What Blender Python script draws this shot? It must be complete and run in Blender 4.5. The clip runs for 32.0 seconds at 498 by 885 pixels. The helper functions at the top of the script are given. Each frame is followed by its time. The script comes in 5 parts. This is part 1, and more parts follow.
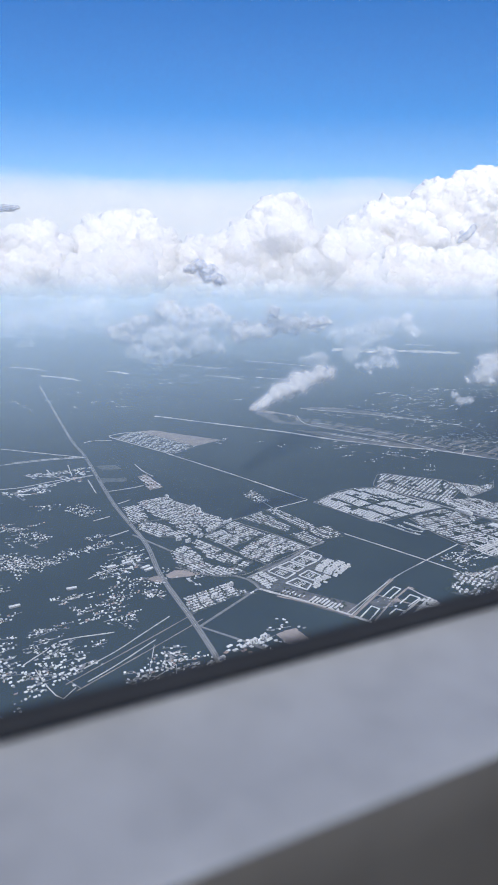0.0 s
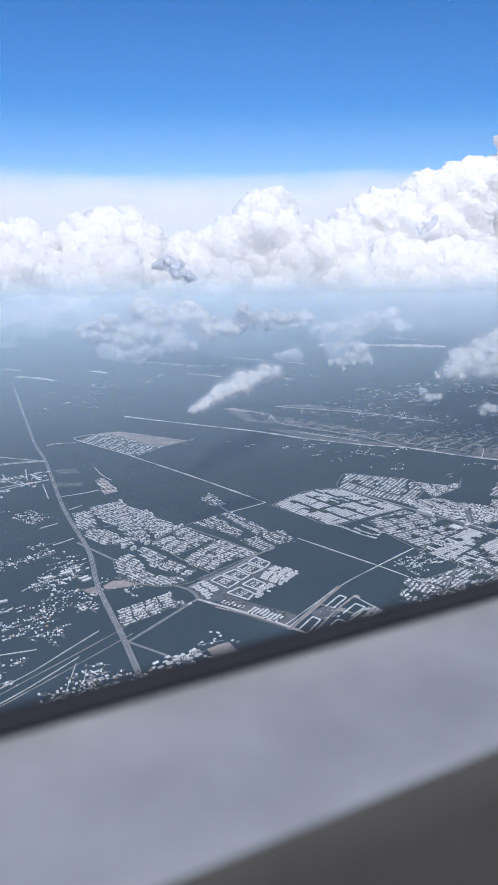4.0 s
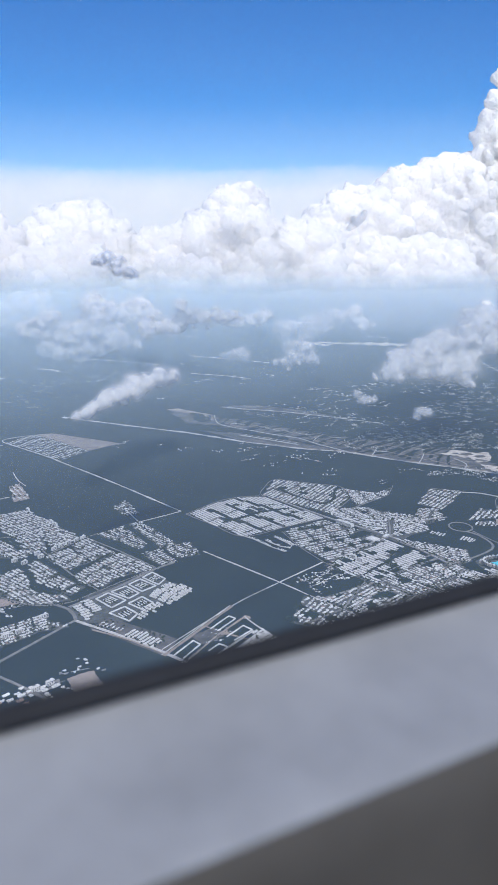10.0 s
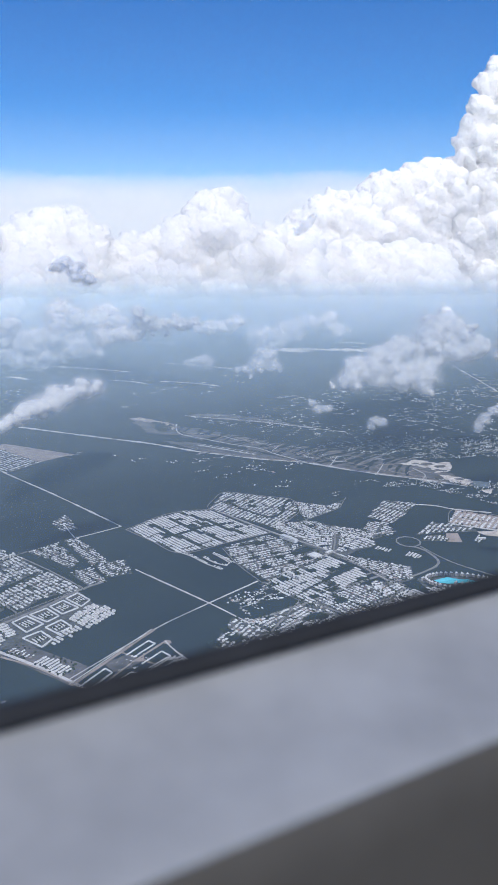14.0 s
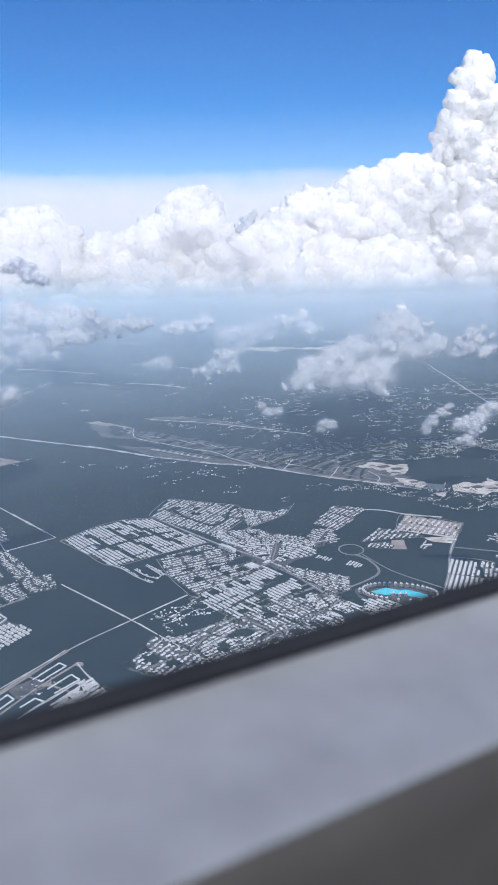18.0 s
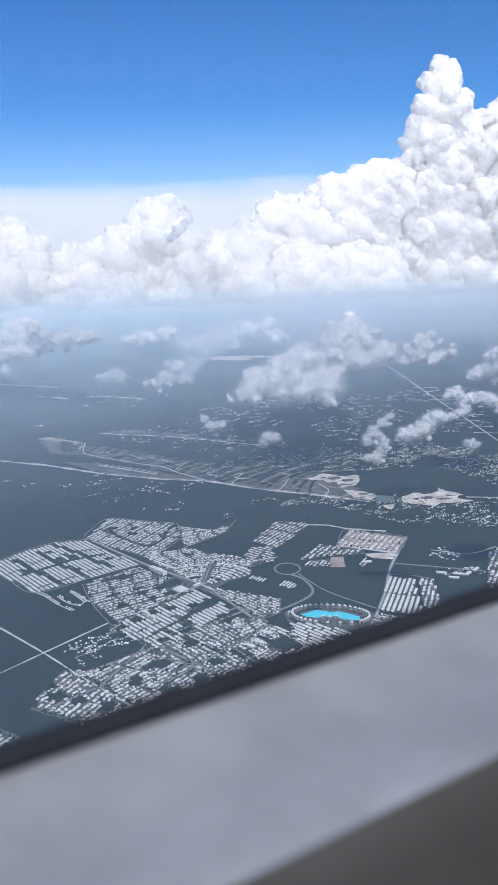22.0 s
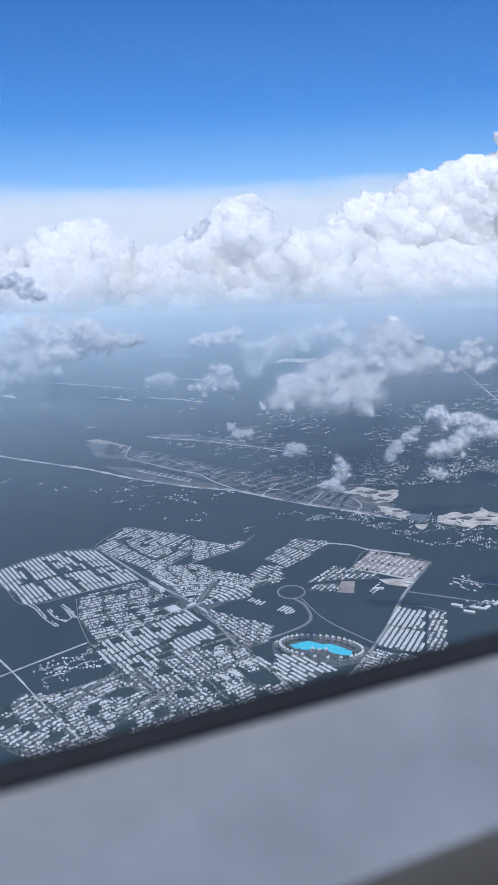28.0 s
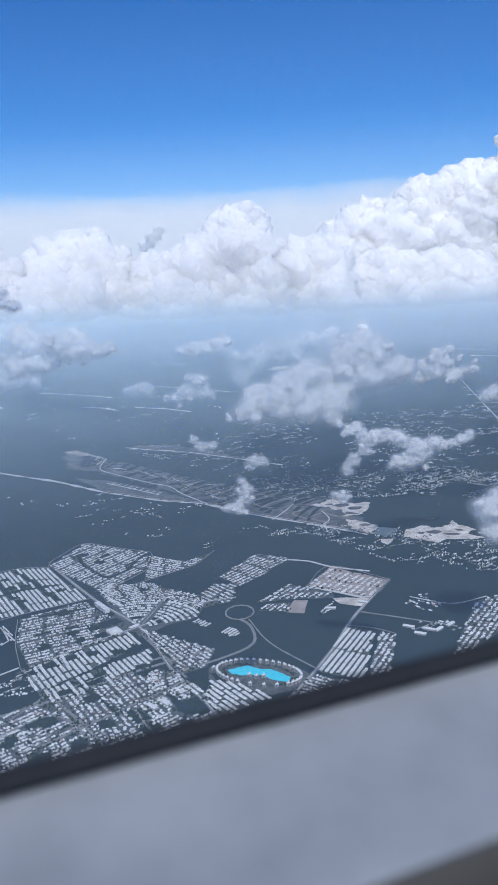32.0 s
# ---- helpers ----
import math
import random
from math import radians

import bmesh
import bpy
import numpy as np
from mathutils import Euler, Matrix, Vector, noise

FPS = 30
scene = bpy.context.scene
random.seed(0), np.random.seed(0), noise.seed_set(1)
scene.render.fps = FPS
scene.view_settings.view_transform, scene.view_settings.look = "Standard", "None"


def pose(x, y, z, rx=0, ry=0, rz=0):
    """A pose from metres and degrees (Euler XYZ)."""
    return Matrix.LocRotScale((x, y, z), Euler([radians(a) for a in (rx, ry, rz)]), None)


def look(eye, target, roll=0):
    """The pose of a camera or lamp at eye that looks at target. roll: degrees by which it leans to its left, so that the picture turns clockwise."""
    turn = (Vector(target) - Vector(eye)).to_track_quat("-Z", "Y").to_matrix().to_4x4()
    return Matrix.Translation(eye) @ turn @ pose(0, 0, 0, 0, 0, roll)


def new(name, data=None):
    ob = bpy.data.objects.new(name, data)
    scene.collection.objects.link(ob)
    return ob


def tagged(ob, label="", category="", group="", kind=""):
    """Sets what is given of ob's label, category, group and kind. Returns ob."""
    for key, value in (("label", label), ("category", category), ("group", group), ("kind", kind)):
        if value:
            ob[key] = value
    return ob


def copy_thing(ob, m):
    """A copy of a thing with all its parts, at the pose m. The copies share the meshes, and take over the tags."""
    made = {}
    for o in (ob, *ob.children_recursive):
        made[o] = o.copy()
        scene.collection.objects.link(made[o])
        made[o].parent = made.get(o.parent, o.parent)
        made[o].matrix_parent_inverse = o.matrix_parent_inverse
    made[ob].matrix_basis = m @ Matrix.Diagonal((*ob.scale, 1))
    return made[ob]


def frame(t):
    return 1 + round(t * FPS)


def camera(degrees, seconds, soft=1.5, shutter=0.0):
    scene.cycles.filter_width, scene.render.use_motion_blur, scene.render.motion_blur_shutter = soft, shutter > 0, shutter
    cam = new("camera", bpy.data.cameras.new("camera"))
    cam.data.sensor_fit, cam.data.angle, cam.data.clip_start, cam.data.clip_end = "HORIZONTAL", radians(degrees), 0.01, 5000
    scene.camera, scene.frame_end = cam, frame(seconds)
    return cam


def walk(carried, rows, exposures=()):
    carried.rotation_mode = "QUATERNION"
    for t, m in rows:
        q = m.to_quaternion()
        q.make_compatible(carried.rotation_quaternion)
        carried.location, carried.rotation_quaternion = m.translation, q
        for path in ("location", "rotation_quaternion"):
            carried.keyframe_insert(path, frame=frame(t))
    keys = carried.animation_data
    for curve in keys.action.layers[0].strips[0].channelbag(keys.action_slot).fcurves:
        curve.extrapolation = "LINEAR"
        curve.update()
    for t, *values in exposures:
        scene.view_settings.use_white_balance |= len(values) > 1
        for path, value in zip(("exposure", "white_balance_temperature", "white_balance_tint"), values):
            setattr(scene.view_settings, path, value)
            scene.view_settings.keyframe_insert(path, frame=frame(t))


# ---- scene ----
# ---- the camera and its flight ----
cam = camera(35.2, 32.0, soft=1.5)
cam.data.dof.use_dof, cam.data.dof.focus_distance, cam.data.dof.aperture_fstop = True, 900.0, 8.0
ALONG = Vector((0.8769, 0.4807, 0.0))     # heading of the aircraft
OUT = Vector((-0.4807, 0.8769, 0.0))      # out of the cabin window
ALTITUDE = 215.0


def flight(t):
    """A point on the aircraft's line, t seconds after the start."""
    return Vector((10.856 * t - 0.002568 * t * (t - 32), 5.9514 * t - 0.007323 * t * (t - 32), ALTITUDE))


# seconds, yaw, pitch, roll, height of the eye over its seat position
ROWS = [
    (0.0, 0.16, -12.53, -0.62, 0.0009),
    (0.5, 0.11, -12.69, -0.56, 0.0012),
    (1.0, 0.10, -12.76, -0.40, 0.0011),
    (1.5, 0.11, -12.75, -0.23, 0.0005),
    (2.0, 0.13, -12.68, -0.05, -0.0004),
    (2.5, 0.14, -12.60, 0.21, -0.0014),
    (3.0, 0.12, -12.60, 0.25, -0.0017),
    (3.5, 0.14, -12.70, 0.28, -0.0015),
    (5.5, 0.35, -13.13, 0.14, -0.0007),
    (6.0, 0.33, -13.21, 0.08, 0.0003),
    (6.5, 0.29, -13.37, -0.08, 0.0017),
    (7.0, 0.24, -13.57, -0.19, 0.0032),
    (7.5, 0.13, -13.73, -0.32, 0.0044),
    (8.0, -0.02, -13.74, -0.30, 0.0048),
    (8.5, -0.20, -13.60, -0.15, 0.0041),
    (9.0, -0.35, -13.38, -0.10, 0.0029),
    (9.5, -0.45, -13.21, -0.00, 0.0013),
    (10.0, -0.55, -13.11, -0.07, -0.0000),
    (10.5, -0.63, -13.06, -0.06, -0.0011),
    (11.0, -0.73, -13.02, -0.02, -0.0022),
    (11.5, -0.80, -12.93, -0.02, -0.0033),
    (12.0, -0.86, -12.83, -0.01, -0.0044),
    (12.5, -0.93, -12.69, -0.06, -0.0050),
    (13.0, -0.96, -12.65, -0.02, -0.0051),
    (13.5, -1.00, -12.67, -0.03, -0.0047),
    (14.0, -1.05, -12.71, 0.07, -0.0039),
    (14.5, -1.20, -12.75, 0.13, -0.0029),
    (16.5, -1.57, -12.87, 0.36, -0.0016),
    (17.0, -1.64, -12.92, 0.35, -0.0008),
    (17.5, -1.73, -12.91, 0.46, 0.0002),
    (18.0, -1.84, -12.82, 0.70, 0.0022),
    (18.5, -2.04, -12.71, 1.01, 0.0066),
    (19.0, -2.30, -12.71, 1.43, 0.0116),
    (19.5, -2.67, -12.70, 1.76, 0.0145),
    (20.0, -2.93, -12.69, 1.92, 0.0153),
    (20.5, -3.08, -12.58, 2.03, 0.0137),
    (21.0, -3.12, -12.37, 2.00, 0.0113),
    (21.5, -3.11, -12.24, 1.97, 0.0092),
    (22.0, -3.06, -12.31, 1.77, 0.0085),
    (22.5, -3.01, -12.46, 1.64, 0.0093),
    (23.0, -2.93, -12.57, 1.47, 0.0104),
    (23.5, -2.90, -12.52, 1.45, 0.0109),
    (24.0, -2.91, -12.26, 1.30, 0.0104),
    (24.5, -2.96, -11.95, 1.33, 0.0095),
    (26.5, -1.06, -12.20, 1.38, 0.0090),
    (27.0, 0.84, -12.40, 1.39, 0.0093),
    (27.5, 2.73, -12.34, 1.56, 0.0107),
    (28.0, 4.14, -12.08, 1.79, 0.0117),
    (28.5, 4.92, -11.87, 2.01, 0.0110),
    (29.0, 5.14, -11.66, 2.08, 0.0097),
    (29.5, 5.13, -11.52, 2.13, 0.0087),
    (30.0, 5.13, -11.47, 2.03, 0.0083),
    (30.5, 5.11, -11.48, 2.02, 0.0084),
    (31.0, 5.08, -11.52, 2.11, 0.0086),
    (31.5, 5.06, -11.59, 2.17, 0.0089),
    (32.0, 4.97, -11.60, 2.41, 0.0090),
]
EXPOSURE = [(0, 0.18, 6500, 10), (24.5, 0.18, 6500, 10), (26.5, 0.18, 6450, 10), (27.1, 0.16, 6400, 10), (28.0, 0.0, 6050, 9), (32, -0.03, 6000, 9)]
walk(cam, [(t, Matrix.Translation(flight(t) + Vector((0, 0, up))) @ pose(0, 0, 0, 90 + pitch, roll, yaw)) for t, yaw, pitch, roll, up in ROWS], EXPOSURE)

scene.cycles.transparent_max_bounces = 72

# ---- sky and sun ----
SUN = Vector((0.10, -0.95, 1.0)).normalized()
world = bpy.data.worlds.new("sky")
scene.world = world
world.use_nodes = True
wn = world.node_tree.nodes
sky = wn.new("ShaderNodeTexSky")
sky.sky_type, sky.sun_disc = "NISHITA", False
sky.sun_elevation, sky.sun_rotation = math.asin(SUN.z), math.atan2(SUN.x, SUN.y)
sky.altitude, sky.air_density, sky.dust_density, sky.ozone_density = 1500, 1.0, 0.0, 3.0
tone = wn.new("ShaderNodeHueSaturation")
tone.inputs["Saturation"].default_value = 1.6
tone.inputs["Hue"].default_value = 0.512
world.node_tree.links.new(sky.outputs[0], tone.inputs["Color"])
world.node_tree.links.new(tone.outputs[0], wn["Background"].inputs["Color"])
wn["Background"].inputs["Strength"].default_value = 0.107
sun = new("sun", bpy.data.lights.new("sun", "SUN"))
sun.data.energy, sun.data.angle, sun.data.color = 4.2, radians(0.53), (1.0, 0.96, 0.9)
sun.matrix_world = look((0, 0, 900), Vector((0, 0, 900)) - SUN)


# ---- materials ----
def shader(name, rough=0.9, spec=0.2):
    """A new material and its nodes, links and main shader."""
    m = bpy.data.materials.new(name)
    m.use_nodes = True
    b = m.node_tree.nodes["Principled BSDF"]
    b.inputs["Roughness"].default_value, b.inputs["Specular IOR Level"].default_value = rough, spec
    return m, m.node_tree.nodes, m.node_tree.links, b


def noise_node(n, l, scale, detail=4.0, rough=0.6, stretch=(1, 1, 1), coords="Object"):
    c = n.new("ShaderNodeTexCoord")
    mp = n.new("ShaderNodeMapping")
    mp.inputs["Scale"].default_value = stretch
    t = n.new("ShaderNodeTexNoise")
    t.inputs["Scale"].default_value, t.inputs["Detail"].default_value, t.inputs["Roughness"].default_value = scale, detail, rough
    l.new(c.outputs[coords], mp.inputs[0])
    l.new(mp.outputs[0], t.inputs["Vector"])
    return t


def ramp(n, l, src, stops):
    r = n.new("ShaderNodeValToRGB")
    e = r.color_ramp.elements
    while len(e) < len(stops):
        e.new(0.5)
    for k, (p, c) in zip(e, stops):
        k.position, k.color = p, (*c, 1) if len(c) == 3 else c
    l.new(src, r.inputs[0])
    return r


def mixed(n, l, a, b, fac, blend="MIX"):
    m = n.new("ShaderNodeMix")
    m.data_type, m.blend_type = "RGBA", blend
    for sock, v in ((m.inputs[0], fac), (m.inputs[6], a), (m.inputs[7], b)):
        if isinstance(v, (int, float)):
            sock.default_value = v
        elif isinstance(v, tuple):
            sock.default_value = (*v, 1)
        else:
            l.new(v, sock)
    return m.outputs[2]


def surface(name, dark, light, coarse, fine, rough=0.9, spec=0.2, spread=0.0, lift=0.0, stretch=(1, 1, 1), grain=0.5):
    """A two-scale mottled surface; spread varies it from object to object and from piece to piece."""
    m, n, l, b = shader(name, rough, spec)
    a = noise_node(n, l, coarse, 5, 0.6, stretch)
    f = noise_node(n, l, fine, 3, 0.7, stretch)
    col = mixed(n, l, dark, light, ramp(n, l, a.outputs[0], [(0.3, (0, 0, 0)), (0.7, (1, 1, 1))]).outputs[0])
    col = mixed(n, l, col, ramp(n, l, f.outputs[0], [(0.25, (0.5, 0.5, 0.5)), (0.7, (1, 1, 1))]).outputs[0], grain, "MULTIPLY")
    if spread:
        g = n.new("ShaderNodeNewGeometry")
        col = mixed(n, l, col, ramp(n, l, g.outputs["Random Per Island"], [(0.0, (1 - spread,) * 3), (1.0, (1, 1, 1))]).outputs[0], 1.0, "MULTIPLY")
    l.new(col, b.inputs["Base Color"])
    if lift:
        bp = n.new("ShaderNodeBump")
        bp.inputs["Strength"].default_value, bp.inputs["Distance"].default_value = 0.8, lift
        l.new(f.outputs[0], bp.inputs["Height"])
        l.new(bp.outputs[0], b.inputs["Normal"])
    return m


# Leaf colour leans to blue: part of the haze is put into it.
FOREST = surface("forest_canopy", (0.013, 0.026, 0.031), (0.028, 0.046, 0.047), 0.012, 0.9, 0.95, 0.1, lift=0.5)
TREES = surface("tree_leaves", (0.025, 0.045, 0.03), (0.05, 0.075, 0.045), 0.3, 3.0, 0.95, 0.1, spread=0.5)
SOIL = surface("bare_soil", (0.30, 0.25, 0.22), (0.50, 0.42, 0.37), 0.08, 1.2)
SAND = surface("pale_sand", (0.40, 0.34, 0.28), (0.92, 0.84, 0.76), 0.09, 0.8)
SCRUB = surface("cleared_scrub", (0.045, 0.055, 0.055), (0.22, 0.20, 0.195), 0.07, 0.5)
TOWN = surface("town_ground", (0.045, 0.055, 0.052), (0.17, 0.175, 0.17), 0.35, 1.4)
ASPHALT = surface("road_surface", (0.20, 0.20, 0.20), (0.34, 0.33, 0.32), 0.2, 2.0)
TRACK = surface("limestone_track", (0.50, 0.48, 0.46), (0.82, 0.79, 0.76), 0.15, 2.0)
WHITE = surface("white_render", (0.84, 0.84, 0.83), (0.95, 0.95, 0.94), 0.3, 1.5, 0.85, 0.2, spread=0.28, grain=0.25)
ROOF = surface("flat_roof_coating", (0.80, 0.80, 0.79), (0.92, 0.92, 0.91), 0.25, 1.3, 0.85, 0.2, spread=0.28, grain=0.25)
GREY = surface("grey_concrete", (0.30, 0.30, 0.31), (0.48, 0.48, 0.48), 0.3, 1.5, 0.9, 0.2, spread=0.4)
WARM = surface("terracotta_roof", (0.42, 0.28, 0.23), (0.62, 0.46, 0.40), 0.3, 1.5, 0.9, 0.2, spread=0.3)
DARKWIN = surface("window_band", (0.06, 0.065, 0.07), (0.10, 0.10, 0.105), 0.5, 2.0, 0.25, 0.5)
WATER, _n, _l, _b = shader("pool_water", 0.08, 0.5)
_w = noise_node(_n, _l, 0.35, 3)
_l.new(ramp(_n, _l, _w.outputs[0], [(0.3, (0.05, 0.62, 0.78)), (0.7, (0.12, 0.78, 0.90))]).outputs[0], _b.inputs["Base Color"])
POND, _n, _l, _b = shader("pond_water", 0.6, 0.2)
_w = noise_node(_n, _l, 0.1, 3)
_l.new(ramp(_n, _l, _w.outputs[0], [(0.3, (0.10, 0.13, 0.145)), (0.7, (0.16, 0.19, 0.20))]).outputs[0], _b.inputs["Base Color"])


def vapour(name, tint, cover, through_light=0.35):
    """Cloud or haze: scattering droplets over clear air; cover(n, l) gives how much of the surface is droplets."""
    m, n, l, b = shader(name)
    n.remove(b)
    out = n["Material Output"]
    d, t, s = n.new("ShaderNodeBsdfDiffuse"), n.new("ShaderNodeBsdfTranslucent"), n.new("ShaderNodeMixShader")
    for k in (d, t):
        k.inputs["Color"].default_value = (*tint, 1)
    s.inputs[0].default_value = through_light
    l.new(d.outputs[0], s.inputs[1])
    l.new(t.outputs[0], s.inputs[2])
    last = s.outputs[0]
    if cover:
        c, v = n.new("ShaderNodeBsdfTransparent"), n.new("ShaderNodeMixShader")
        l.new(cover(n, l), v.inputs[0])
        l.new(c.outputs[0], v.inputs[1])
        l.new(last, v.inputs[2])
        last = v.outputs[0]
    l.new(last, out.inputs["Surface"])
    return m


def wisps(scale, low, high, most, stretch=(1, 1, 1), detail=3):
    def cover(n, l):
        t = noise_node(n, l, scale, detail, 0.52, stretch)
        return ramp(n, l, t.outputs[0], [(low, (0, 0, 0)), (high, (most,) * 3)]).outputs[0]
    return cover


def axis_value(n, l, axis):
    c, s = n.new("ShaderNodeNewGeometry"), n.new("ShaderNodeSeparateXYZ")
    l.new(c.outputs["Position"], s.inputs[0])
    return s.outputs[axis]


def across(n, l):
    """Distance from the line of flight, out of the window."""
    c, d = n.new("ShaderNodeNewGeometry"), n.new("ShaderNodeVectorMath")
    d.operation = "DOT_PRODUCT"
    d.inputs[1].default_value = tuple(OUT)
    l.new(c.outputs["Position"], d.inputs[0])
    return d.outputs["Value"]


def by_axis(axis, stops, low, high, grain=0.0, size=0.004):
    """Cover that follows a place's own axis, with a little drift."""
    def cover(n, l):
        r = n.new("ShaderNodeMapRange")
        r.inputs[1].default_value, r.inputs[2].default_value = low, high
        v = across(n, l) if axis == "out" else axis_value(n, l, axis)
        if grain:
            t = noise_node(n, l, size, 5, 0.6, (1, 1, 3))
            a = n.new("ShaderNodeMath")
            a.operation = "MULTIPLY_ADD"
            l.new(t.outputs[0], a.inputs[0])
            a.inputs[1].default_value = grain
            l.new(v, a.inputs[2])
            v = a.outputs[0]
        l.new(v, r.inputs[0])
        return ramp(n, l, r.outputs[0], [(p, (c,) * 3) for p, c in stops]).outputs[0]
    return cover


CLOUD, _n, _l, _b = shader("cumulus", 1.0, 0.0)
_b.inputs["Base Color"].default_value = (0.80, 0.778, 0.752, 1)
_b.inputs["Subsurface Weight"].default_value, _b.inputs["Subsurface Scale"].default_value = 1.0, 1.0
_b.inputs["Subsurface Radius"].default_value = (150.0, 150.0, 158.0)
_b.inputs["Subsurface Anisotropy"].default_value = 0.3


# ---- building blocks ----
def part(name, bm, material, parent=None, label=""):
    """Links a bmesh as one mesh object, under a thing or part where one is given."""
    me = bpy.data.meshes.new(name)
    bm.to_mesh(me)
    bm.free()
    me.materials.append(material)
    ob = new(name, me)
    if parent is not None:
        ob.parent = parent
    if label:
        ob["label"] = label
    return ob


def raw(name, verts, faces, material, parent=None):
    me = bpy.data.meshes.new(name)
    me.from_pydata(verts, [], faces)
    me.update()
    me.materials.append(material)
    ob = new(name, me)
    if parent is not None:
        ob.parent = parent
    return ob


class Heap:
    """Collects many small closed pieces for one mesh."""

    def __init__(self):
        self.v, self.f = [], []

    def box(self, x, y, z, lx, ly, lz, a=0.0):
        c, s, k = math.cos(a), math.sin(a), len(self.v)
        for dz in (0, lz):
            for dx, dy in ((-lx, -ly), (lx, -ly), (lx, ly), (-lx, ly)):
                self.v.append((x + (dx * c - dy * s) / 2, y + (dx * s + dy * c) / 2, z + dz))
        self.f += [(k + 4, k + 5, k + 6, k + 7), (k, k + 1, k + 5, k + 4), (k + 1, k + 2, k + 6, k + 5), (k + 2, k + 3, k + 7, k + 6), (k + 3, k, k + 4, k + 7)]

    def gable(self, x, y, z, lx, ly, lz, rise, a=0.0):
        c, s, k = math.cos(a), math.sin(a), len(self.v)
        for dx, dy, dz in ((-lx, -ly, 0), (lx, -ly, 0), (lx, ly, 0), (-lx, ly, 0), (-lx, -ly, lz), (lx, -ly, lz), (lx, ly, lz), (-lx, ly, lz), (-lx, 0, lz + rise), (lx, 0, lz + rise)):
            self.v.append((x + (dx * c - dy * s) / 2, y + (dx * s + dy * c) / 2, z + dz))
        self.f += [(k, k + 1, k + 5, k + 4), (k + 2, k + 3, k + 7, k + 6), (k + 1, k + 2, k + 6, k + 9, k + 5), (k + 3, k, k + 4, k + 8, k + 7), (k + 4, k + 5, k + 9, k + 8), (k + 6, k + 7, k + 8, k + 9)]

    def tuft(self, x, y, z, r, h):
        k = len(self.v)
        a0 = random.random() * 6.28
        ring = [(x + r * math.cos(a0 + i * 1.2566) * random.uniform(0.7, 1.2), y + r * math.sin(a0 + i * 1.2566) * random.uniform(0.7, 1.2)) for i in range(5)]
        self.v += [(p, q, z) for p, q in ring] + [(x + (p - x) * 1.05, y + (q - y) * 1.05, z + h * 0.55) for p, q in ring] + [(x, y, z + h)]
        for i in range(5):
            j = (i + 1) % 5
            self.f += [(k + i, k + j, k + 5 + j, k + 5 + i), (k + 5 + i, k + 5 + j, k + 10)]

    def make(self, name, material, parent=None):
        return raw(name, self.v, self.f, material, parent)


def inside(x, y, poly):
    hit = False
    for (x0, y0), (x1, y1) in zip(poly, poly[1:] + poly[:1]):
        if (y0 > y) != (y1 > y) and x < x0 + (y - y0) * (x1 - x0) / (y1 - y0):
            hit = not hit
    return hit


def curve_points(pts, step=6.0):
    """A smooth line through the given plan points."""
    p = [Vector((*pts[0], 0)) * 2 - Vector((*pts[1], 0))] + [Vector((*q, 0)) for q in pts] + [Vector((*pts[-1], 0)) * 2 - Vector((*pts[-2], 0))]
    out = []
    for i in range(1, len(p) - 2):
        n = max(1, int((p[i + 1] - p[i]).length / step))
        for k in range(n):
            t = k / n
            out.append(0.5 * (2 * p[i] + (p[i + 1] - p[i - 1]) * t + (2 * p[i - 1] - 5 * p[i] + 4 * p[i + 1] - p[i + 2]) * t * t + (3 * p[i] - p[i - 1] - 3 * p[i + 1] + p[i + 2]) * t ** 3))
    return out + [p[-2]]


def patch(name, poly, z, material, rough_edge=0.0, depth=0.3, parent=None):
    """A flat piece of ground with its own low edge; rough_edge makes the outline ragged."""
    pts = []
    for (x0, y0), (x1, y1) in zip(poly, poly[1:] + poly[:1]):
        d = math.hypot(x1 - x0, y1 - y0)
        n = max(1, int(d / (rough_edge * 0.45))) if rough_edge else 1
        for k in range(n):
            x, y = x0 + (x1 - x0) * k / n, y0 + (y1 - y0) * k / n
            o = noise.noise_vector(Vector((x * 0.11, y * 0.11, 3.0))) + noise.noise_vector(Vector((x * 0.4, y * 0.4, 5.0))) * 0.5 + noise.noise_vector(Vector((x * 1.1, y * 1.1, 9.0))) * 0.25
            pts.append((x + o.x * rough_edge, y + o.y * rough_edge))
    bm = bmesh.new()
    top = [bm.verts.new((x, y, z)) for x, y in pts]
    low = [bm.verts.new((x, y, z - depth)) for x, y in pts]
    f = bm.faces.new(top)
    for i in range(len(pts)):
        j = (i + 1) % len(pts)
        bm.faces.new((top[i], low[i], low[j], top[j]))
    if f.normal.z < 0:
        f.normal_flip()
    bmesh.ops.triangulate(bm, faces=[f])
    bmesh.ops.recalc_face_normals(bm, faces=bm.faces)
    return part(name, bm, material, parent)


